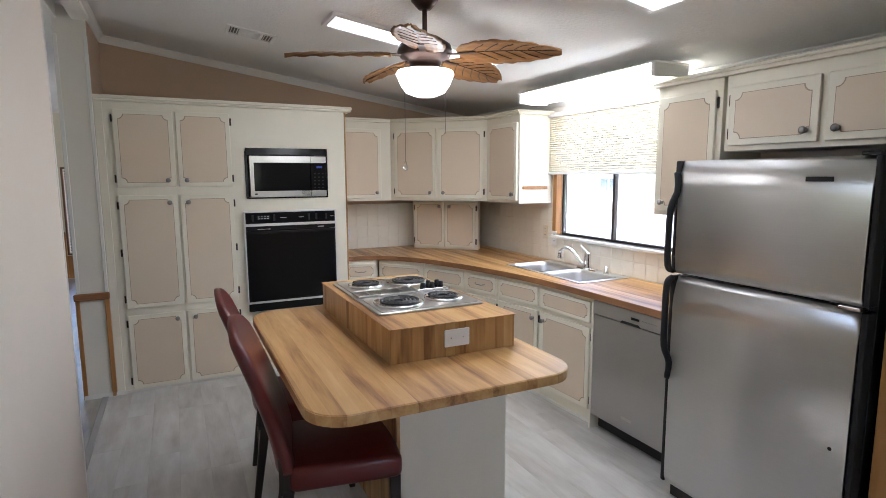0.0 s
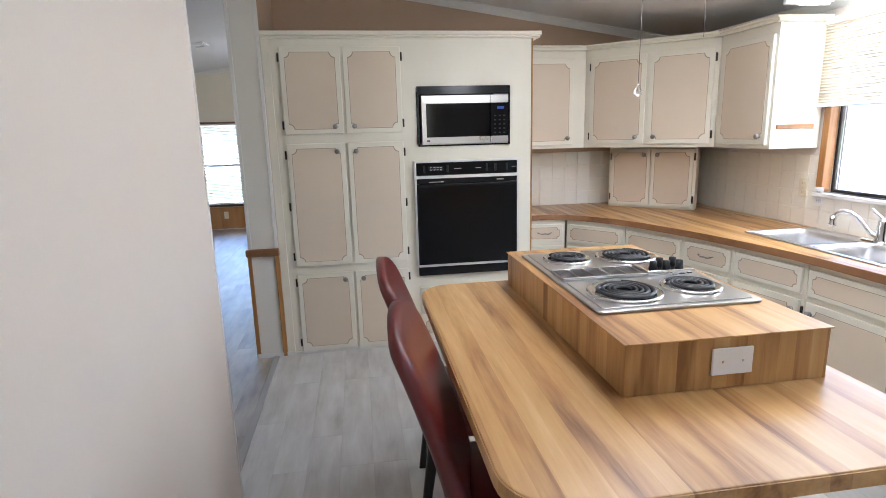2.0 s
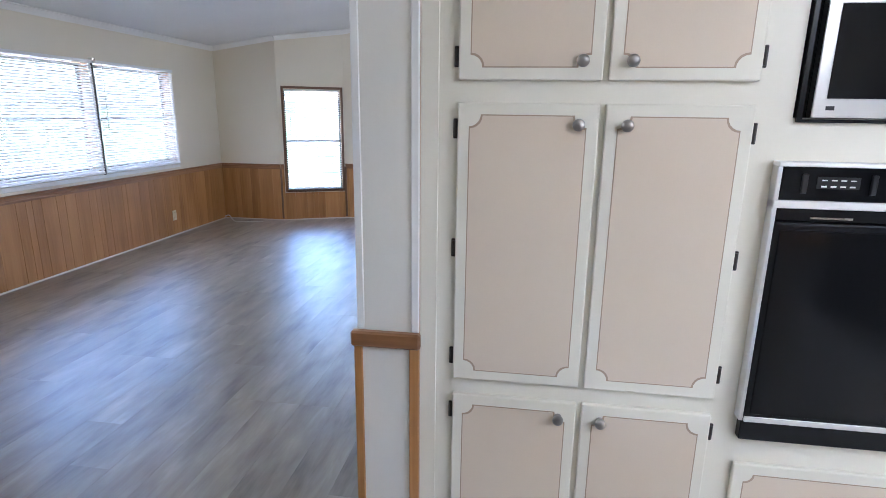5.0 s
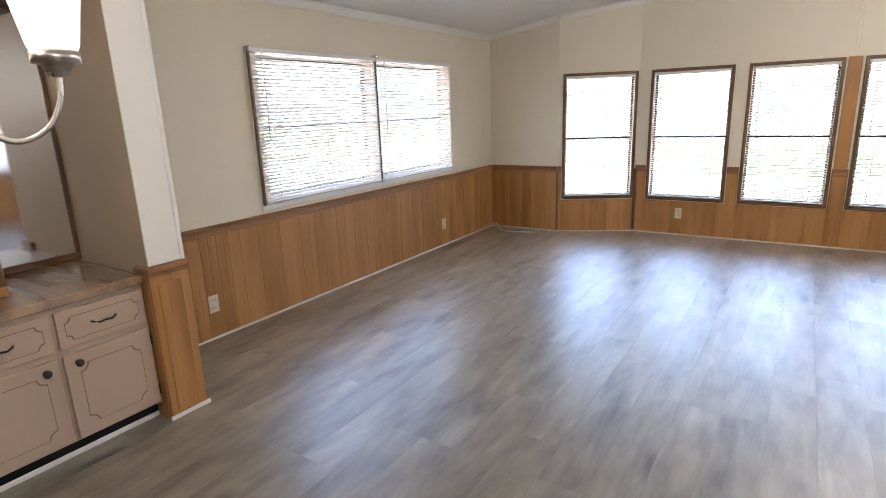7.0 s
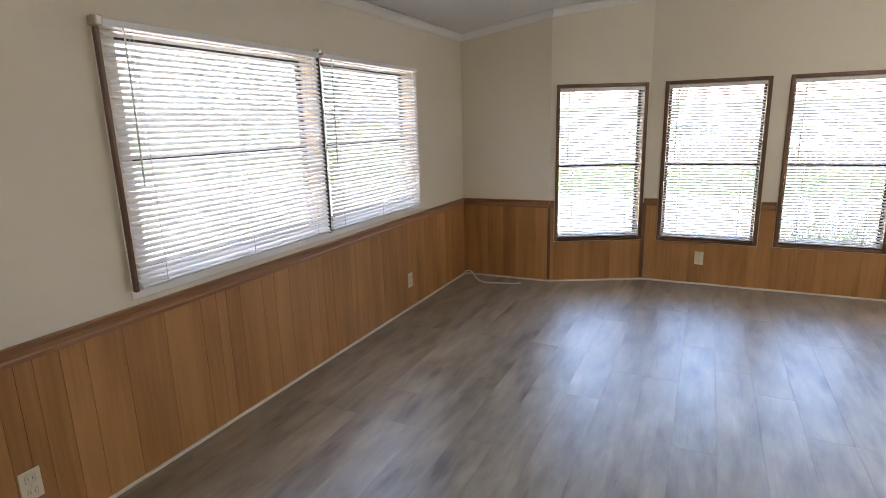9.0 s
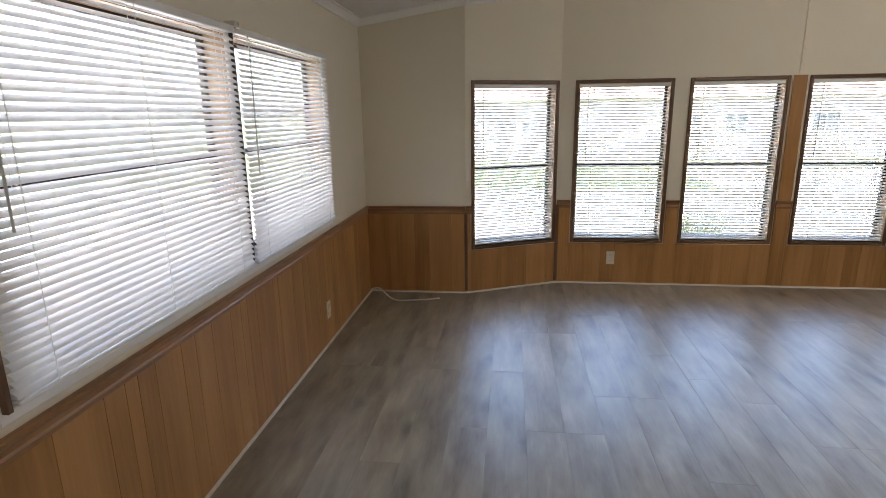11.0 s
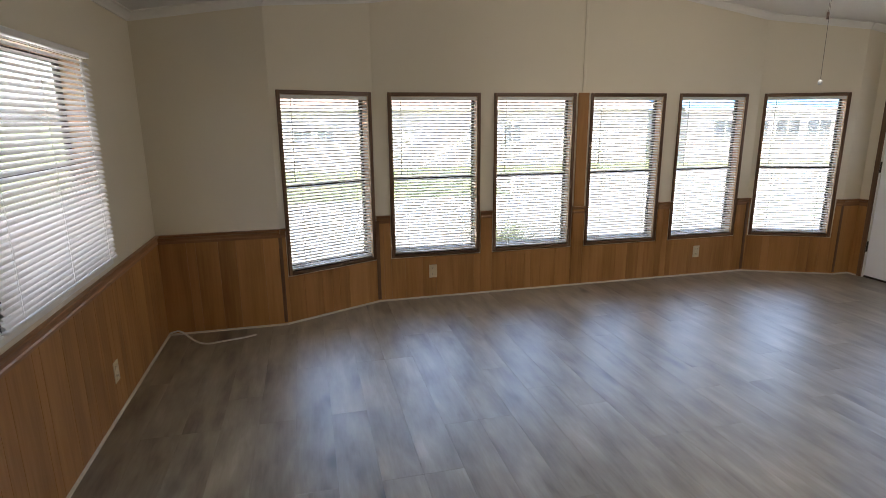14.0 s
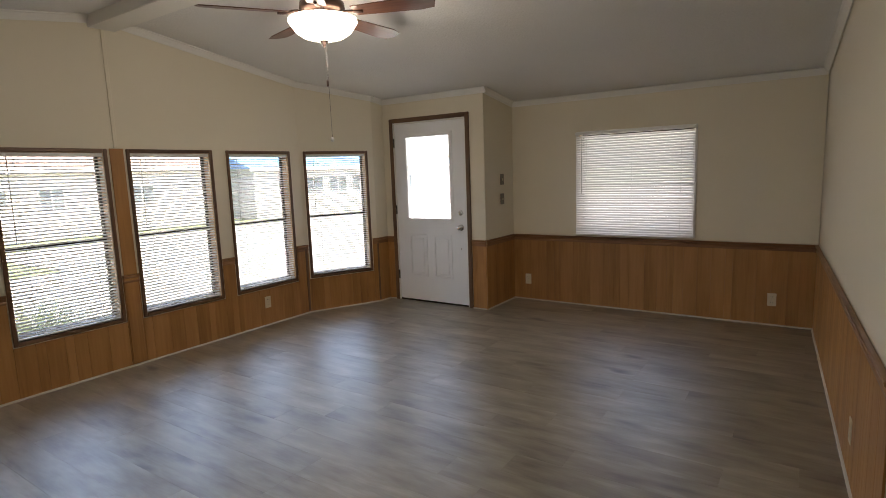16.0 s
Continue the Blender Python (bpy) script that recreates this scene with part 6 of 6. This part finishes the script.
part("motor", lathe([(0, 2.53), (0.04, 2.53), (0.09, 2.51), (0.13, 2.48), (0.135, 2.44), (0.10, 2.415), (0.075, 2.41), (0.08, 2.395), (0.12, 2.385), (0, 2.38)], 36), M_FANM, lf)
part("light_bowl", lathe([(0.17, 2.39), (0.202, 2.387), (0.205, 2.372), (0.19, 2.35), (0.165, 2.315), (0.12, 2.285), (0.06, 2.268), (0, 2.264)], 40), M_BOWL, lf, "lit frosted glass bowl")
part("finial", lathe([(0, 2.275), (0.02, 2.272), (0.026, 2.262), (0.015, 2.25), (0.008, 2.24), (0.010, 2.232), (0, 2.225)], 18), M_FANM, lf)
for i in range(5):
    t = pose(0, 0, 2.41, 0, 0, 1 + 72 * i)
    ir = part("blade_iron", tube(smooth([Vector((0.09, 0, 0.0)), Vector((0.15, 0.015, 0.012)), Vector((0.21, 0.0, 0.002)), Vector((0.26, 0, 0))], 4), 0.010, 8), M_FANM, lf)
    ir.matrix_local = t
    out = [(0.20, -0.055), (0.60, -0.075), (0.68, -0.06), (0.70, 0.0), (0.68, 0.06), (0.60, 0.075), (0.20, 0.055)]
    b = part("blade", prism(out, -0.003, 0.003, 0.0015), M_BLADE, lf, "cherry-brown wooden blade")
    b.matrix_local = t @ pose(0, 0, 0.008, -11, 0, 0)
part("pull_chain", rod(bmesh.new(), (0.008, 0, 2.235), (0.008, 0, 2.02), 0.0010, None, 6), M_BRONZE, lf)
part("chain_tag", rod(bmesh.new(), (0.008, 0, 2.0), (0.008, 0, 2.035), 0.006, None, 8), M_FANM, lf)
part("pull_chain", rod(bmesh.new(), (0.02, 0.005, 2.24), (0.03, 0.01, 1.70), 0.0010, None, 6), M_BRONZE, lf)
part("pull_ball", lathe([(0, 0.03), (0.008, 0.026), (0.012, 0.012), (0.008, 0.002), (0, 0)], 12, (0.03, 0.01, 1.67)), M_WHITE, lf)
lamp("living_fan_light", (LF[0], LF[1], 2.16), 2.0, 0.16)


# ---- ceiling fittings ----
def on_ceiling(x, y, turn=0):
    s = math.degrees(math.atan(SLOPE)) * (1 if x > RIDGE_X else -1)
    return Matrix.Translation((x, y, ceil_z(x))) @ pose(0, 0, 0, 0, s, 0) @ pose(0, 0, 0, 0, 0, turn)


def vent(x, y, turn, lx, ly):
    v = thing("ceiling_vent", on_ceiling(x, y, turn), "white louvred ceiling vent", "vent", "ceiling vents")
    bm = bmesh.new()
    f = 0.022
    for lo, hi in (((-lx, -ly, -0.010), (-lx + f, ly, 0.0)), ((lx - f, -ly, -0.010), (lx, ly, 0.0)), ((-lx + f, -ly, -0.0099), (lx - f, -ly + f, 0.0)), ((-lx + f, ly - f, -0.0099), (lx - f, ly, 0.0)), ((-0.075, -ly + f, -0.0095), (-0.055, ly - f, 0)), ((0.055, -ly + f, -0.0095), (0.075, ly - f, 0))):
        cube(bm, lo, hi, 0.002)
    part("frame", bm, M_WHITE, v)
    part("duct", box((-lx + 0.01, -ly + 0.01, -0.002), (lx - 0.01, ly - 0.01, -0.0005)), M_JOINT, v)
    n = int(2 * (ly - f) / 0.017)
    for i in range(n):
        y = -ly + f + 0.006 + i * 0.017
        part("slat", box((-0.055, y, -0.008), (0.055, y + 0.004, -0.002)), M_WHITE, v)
    for sgn in (-1, 1):
        for i in range(int((lx - f - 0.075) / 0.018)):
            x0 = sgn * (0.085 + i * 0.018)
            part("slat", box((x0 - 0.002, -ly + f, -0.008), (x0 + 0.002, ly - f, -0.002)), M_WHITE, v)


def light_panel(x, y, turn, lx, ly, label="flush lit ceiling light panel with a white frame"):
    v = thing("ceiling_light", on_ceiling(x, y, turn), label, "ceiling light", "ceiling light panels")
    bm = bmesh.new()
    f = 0.03
    for lo, hi in (((-lx, -ly, -0.022), (-lx + f, ly, 0.0)), ((lx - f, -ly, -0.022), (lx, ly, 0.0)), ((-lx + f, -ly, -0.0218), (lx - f, -ly + f, 0.0)), ((-lx + f, ly - f, -0.0218), (lx - f, ly, 0.0))):
        cube(bm, lo, hi, 0.003)
    part("frame", bm, M_WHITE, v)
    part("diffuser", box((-lx + f, -ly + f, -0.012), (lx - f, ly - f, -0.008)), M_PANEL, v)


vent(4.66, -5.76, 0, 0.155, 0.105)
vent(2.47, -1.85, 90, 0.15, 0.085)
light_panel(5.54, -6.53, 0, 0.57, 0.13)
light_panel(5.54, -7.99, 0, 0.57, 0.13)

# ---- outdoors ----
M_GRASS = paint("lawn", (0.10, 0.13, 0.05), 0.9, var=0.25, scale=2.5, bump=0.6, bscale=60)
M_ROAD = paint("pale_concrete", (0.36, 0.35, 0.335), 0.85, var=0.08, scale=1.5, bump=0.2, bscale=50)
M_SIDING = paint("pale_siding", (0.50, 0.48, 0.46), 0.6, var=0.04, scale=1)
M_ROOF = paint("brown_shingle", (0.28, 0.18, 0.14), 0.85, var=0.15, scale=6, bump=0.3, bscale=40)
M_BLUER = paint("blue_metal_roof", (0.08, 0.22, 0.42), 0.5, var=0.06, scale=3)
M_LEAF = thin("bush_leaf", (0.15, 0.19, 0.085), 0.35, 0.5)
M_BARK = paint("bark", (0.12, 0.085, 0.06), 0.9, var=0.2, scale=12, bump=0.4)
M_DARKW = paint("window_dark", (0.10, 0.12, 0.13), 0.25, var=0.1, scale=2)
GZ = -0.75
bm = bmesh.new()
bmesh.ops.create_grid(bm, x_segments=8, y_segments=8, size=900, matrix=Matrix.Translation((0, 0, GZ)))
solid("ground", bm, M_GRASS, "green lawn around the homes", "ground", "structure")
solid("road", box((-80, 1.6, GZ), (80, 11.6, GZ + 0.03)), M_ROAD, "pale concrete street and parking", "road", "structure")
solid("driveway", box((7.3, 11.6, GZ), (45.0, 17.8, GZ + 0.03)), M_ROAD, "pale concrete driveway across the street", "pavement", "structure")
solid("side_yard", box((-9.0, -12.0, GZ), (-1.2, 1.4, GZ + 0.034)), M_ROAD, "pale concrete side yard between the homes", "pavement", "structure")
solid("side_yard", box((8.2, -30.0, GZ), (70.0, 1.3, GZ + 0.034)), M_ROAD, "pale concrete side yard between the homes", "pavement", "structure")


def house(x, y, w, d, h, roof_mat, label, turn=0, openings=()):
    """A low home across the street: siding courses, gable roof with eaves, framed windows and a door."""
    c = thing("mobile_home", pose(x, y, GZ, 0, 0, turn), label, "house")
    bm = box((-w / 2, 0, 0), (w / 2, d, h))
    z = 0.45
    while z < h - 0.1:
        cube(bm, (-w / 2 - 0.012, -0.012, z), (w / 2 + 0.012, 0.0, z + 0.008))
        z += 0.2
    part("wall", bm, M_SIDING, c)
    part("skirting", box((-w / 2 - 0.02, -0.02, 0), (w / 2 + 0.02, 0.0, 0.42)), M_ROAD, c)
    bm = bmesh.new()
    vs = [bm.verts.new(v) for v in ((-w / 2 - 0.4, -0.5, h - 0.05), (w / 2 + 0.4, -0.5, h - 0.05), (-w / 2 - 0.4, d + 0.5, h - 0.05), (w / 2 + 0.4, d + 0.5, h - 0.05), (-w / 2 - 0.4, d / 2, h + 0.95), (w / 2 + 0.4, d / 2, h + 0.95))]
    bmesh.ops.convex_hull(bm, input=vs)
    part("roof", bm, roof_mat, c)
    part("fascia", box((-w / 2 - 0.4, -0.52, h - 0.20), (w / 2 + 0.4, -0.50, h - 0.03)), M_TRIM, c)
    for a, b, z0, z1 in openings:
        wf = bmesh.new()
        for lo, hi in (((a, -0.05, z0), (a + 0.06, -0.005, z1)), ((b - 0.06, -0.05, z0), (b, -0.005, z1)), ((a + 0.06, -0.05, z0), (b - 0.06, -0.006, z0 + 0.06)), ((a + 0.06, -0.05, z1 - 0.06), (b - 0.06, -0.006, z1)), (((a + b) / 2 - 0.025, -0.045, z0), ((a + b) / 2 + 0.025, -0.005, z1))):
            cube(wf, lo, hi)
        wi = part("window", wf, M_TRIM, c)
        part("pane", box((a + 0.04, -0.02, z0 + 0.04), (b - 0.04, -0.013, z1 - 0.04)), M_DARKW, wi)
    return c


house(5.2, 22.0, 27.0, 7.0, 2.95, M_ROOF, "long pale mobile home with a brown roof across the street", 0, ((-10.6, -9.4, 1.25, 1.95), (-4.65, -3.75, 1.25, 1.85), (-3.6, -2.75, 1.25, 1.85), (3.6, 4.4, 1.4, 2.1), (5.4, 6.4, 1.1, 2.1), (9.0, 10.2, 1.2, 2.1)))
house(27.5, 19.0, 15.0, 7.0, 2.8, M_BLUER, "white home with a blue metal roof and a row of windows", -14, ((-6.2, -4.9, 1.2, 2.2), (-4.6, -3.3, 1.2, 2.2), (-3.0, -1.7, 1.2, 2.2), (-1.4, -0.1, 1.2, 2.2), (2.0, 3.4, 1.2, 2.2)))
house(-13.0, -2.0, 12.0, 6.5, 2.9, M_ROOF, "pale neighbouring home with a reddish roof beside the west windows", 90, ((-3.5, -2.3, 1.5, 2.4), (0.5, 1.9, 1.5, 2.4), (3.6, 4.6, 1.5, 2.4)))


def fountain_bush(x, y, n, r, h, seed):
    """A clump of long arching blades."""
    rg = random.Random(seed)
    c = thing("fountain_grass_bush", pose(x, y, GZ), "pale green arching ornamental grass clump by the windows", "bush", "garden bushes")
    bm = bmesh.new()
    for _ in range(n):
        a, rr, hh = rg.uniform(0, 2 * math.pi), r * rg.uniform(0.35, 1.0), h * rg.uniform(0.55, 1.05)
        d, s = Vector((math.cos(a), math.sin(a), 0)), Vector((-math.sin(a), math.cos(a), 0))
        o = Vector((rg.uniform(-0.15, 0.15), rg.uniform(-0.15, 0.15), 0))
        prev = None
        for k in range(6):
            t = k / 5
            p = o + d * rr * t + Vector((0, 0, hh * (math.sin(t * 2.2) / 0.9) * (1 - 0.25 * t)))
            w = s * 0.009 * (1 - t * 0.9)
            cur = (bm.verts.new(p - w), bm.verts.new(p + w))
            if prev:
                bm.faces.new((prev[0], prev[1], cur[1], cur[0]))
            prev = cur
    part("blades", bm, M_LEAF, c)
    part("crown", rod(bmesh.new(), (0, 0, 0), (0, 0, 0.12), 0.16, 0.10, 10), M_BARK, c)


fountain_bush(3.2, 1.8, 520, 0.95, 1.15, 3)
fountain_bush(3.9, 2.0, 300, 0.7, 0.85, 4)


def tree(x, y, h, seed):
    rg = random.Random(seed)
    c = thing("street_tree", pose(x, y, GZ), "leafy street tree between the homes", "tree", "street trees")
    tr = bmesh.new()
    tips = []
    rod(tr, (0, 0, 0), (0, 0, h * 0.45), 0.16, 0.10, 10)
    for k in range(9):
        a, e = rg.uniform(0, 6.28), rg.uniform(0.4, 1.2)
        q = Vector((math.cos(a) * math.cos(e), math.sin(a) * math.cos(e), math.sin(e))) * h * rg.uniform(0.3, 0.5) + Vector((0, 0, h * 0.42))
        rod(tr, (0, 0, h * 0.42), q, 0.06, 0.02, 7)
        tips.append(q)
    part("trunk", tr, M_BARK, c)
    verts, faces = [], []
    for q in tips:
        for _ in range(230):
            p = q + Vector((rg.gauss(0, 1), rg.gauss(0, 1), rg.gauss(0, 0.8))) * h * 0.10
            u = Vector((rg.gauss(0, 1), rg.gauss(0, 1), rg.gauss(0, 1))).normalized() * 0.11
            v = u.orthogonal().normalized() * 0.05
            i = len(verts)
            verts += [p - u, p - v, p + u, p + v]
            faces.append((i, i + 1, i + 2, i + 3))
    me = bpy.data.meshes.new("crown")
    me.from_pydata([tuple(v) for v in verts], [], faces)
    me.materials.append(M_LEAF)
    ob = new("crown", me)
    ob.parent = c


tree(7.0, 25.5, 6.0, 12)

# ---- floors, laid last ----
fl_living = thing("floor", pose(0, 0, 0), "grey-brown wood-look vinyl plank floor", "floor", kind="structure")
part("underlay", box((-0.05, Y_END, -0.09), (3.60, 0.50, -0.0035)), M_JOINT, fl_living)
part("underlay", box((3.60, SOUTHY - 0.05, -0.09), (7.0, 0.50, -0.0035)), M_JOINT, fl_living)
rp = random.Random(21)
lay(fl_living, 0.0, 3.477, -9.0, 0.37, 0.183, 1.22, M_PLANK, rp)
lay(fl_living, 3.477, 3.60, -9.0, -4.37, 0.183, 1.22, M_PLANK, rp)
lay(fl_living, 3.477, EASTX, -4.37, 0.37, 0.183, 1.22, M_PLANK, rp)
part("far_field", box((0.0, Y_END, -0.0034), (3.60, -9.0, -0.0002)), M_PLANK, fl_living)
fl_kit = thing("kitchen_floor", pose(0, 0, 0), "pale grey wood-look plank floor of the kitchen", "floor", kind="structure")
part("underlay", box((3.60, Y_END, -0.09), (KE + 0.05, SOUTHY - 0.05, -0.0035)), M_KJOINT, fl_kit)
lay(fl_kit, 3.62, KE, Y_END, KN, 0.152, 0.92, M_KPLANK, rp)
solid("floor_transition", box((3.585, LEFTY, -0.003), (3.625, POSTY + 0.02, 0.006), 0.003), M_KJOINT, "grey transition strip between the two floors", "trim", "structure")
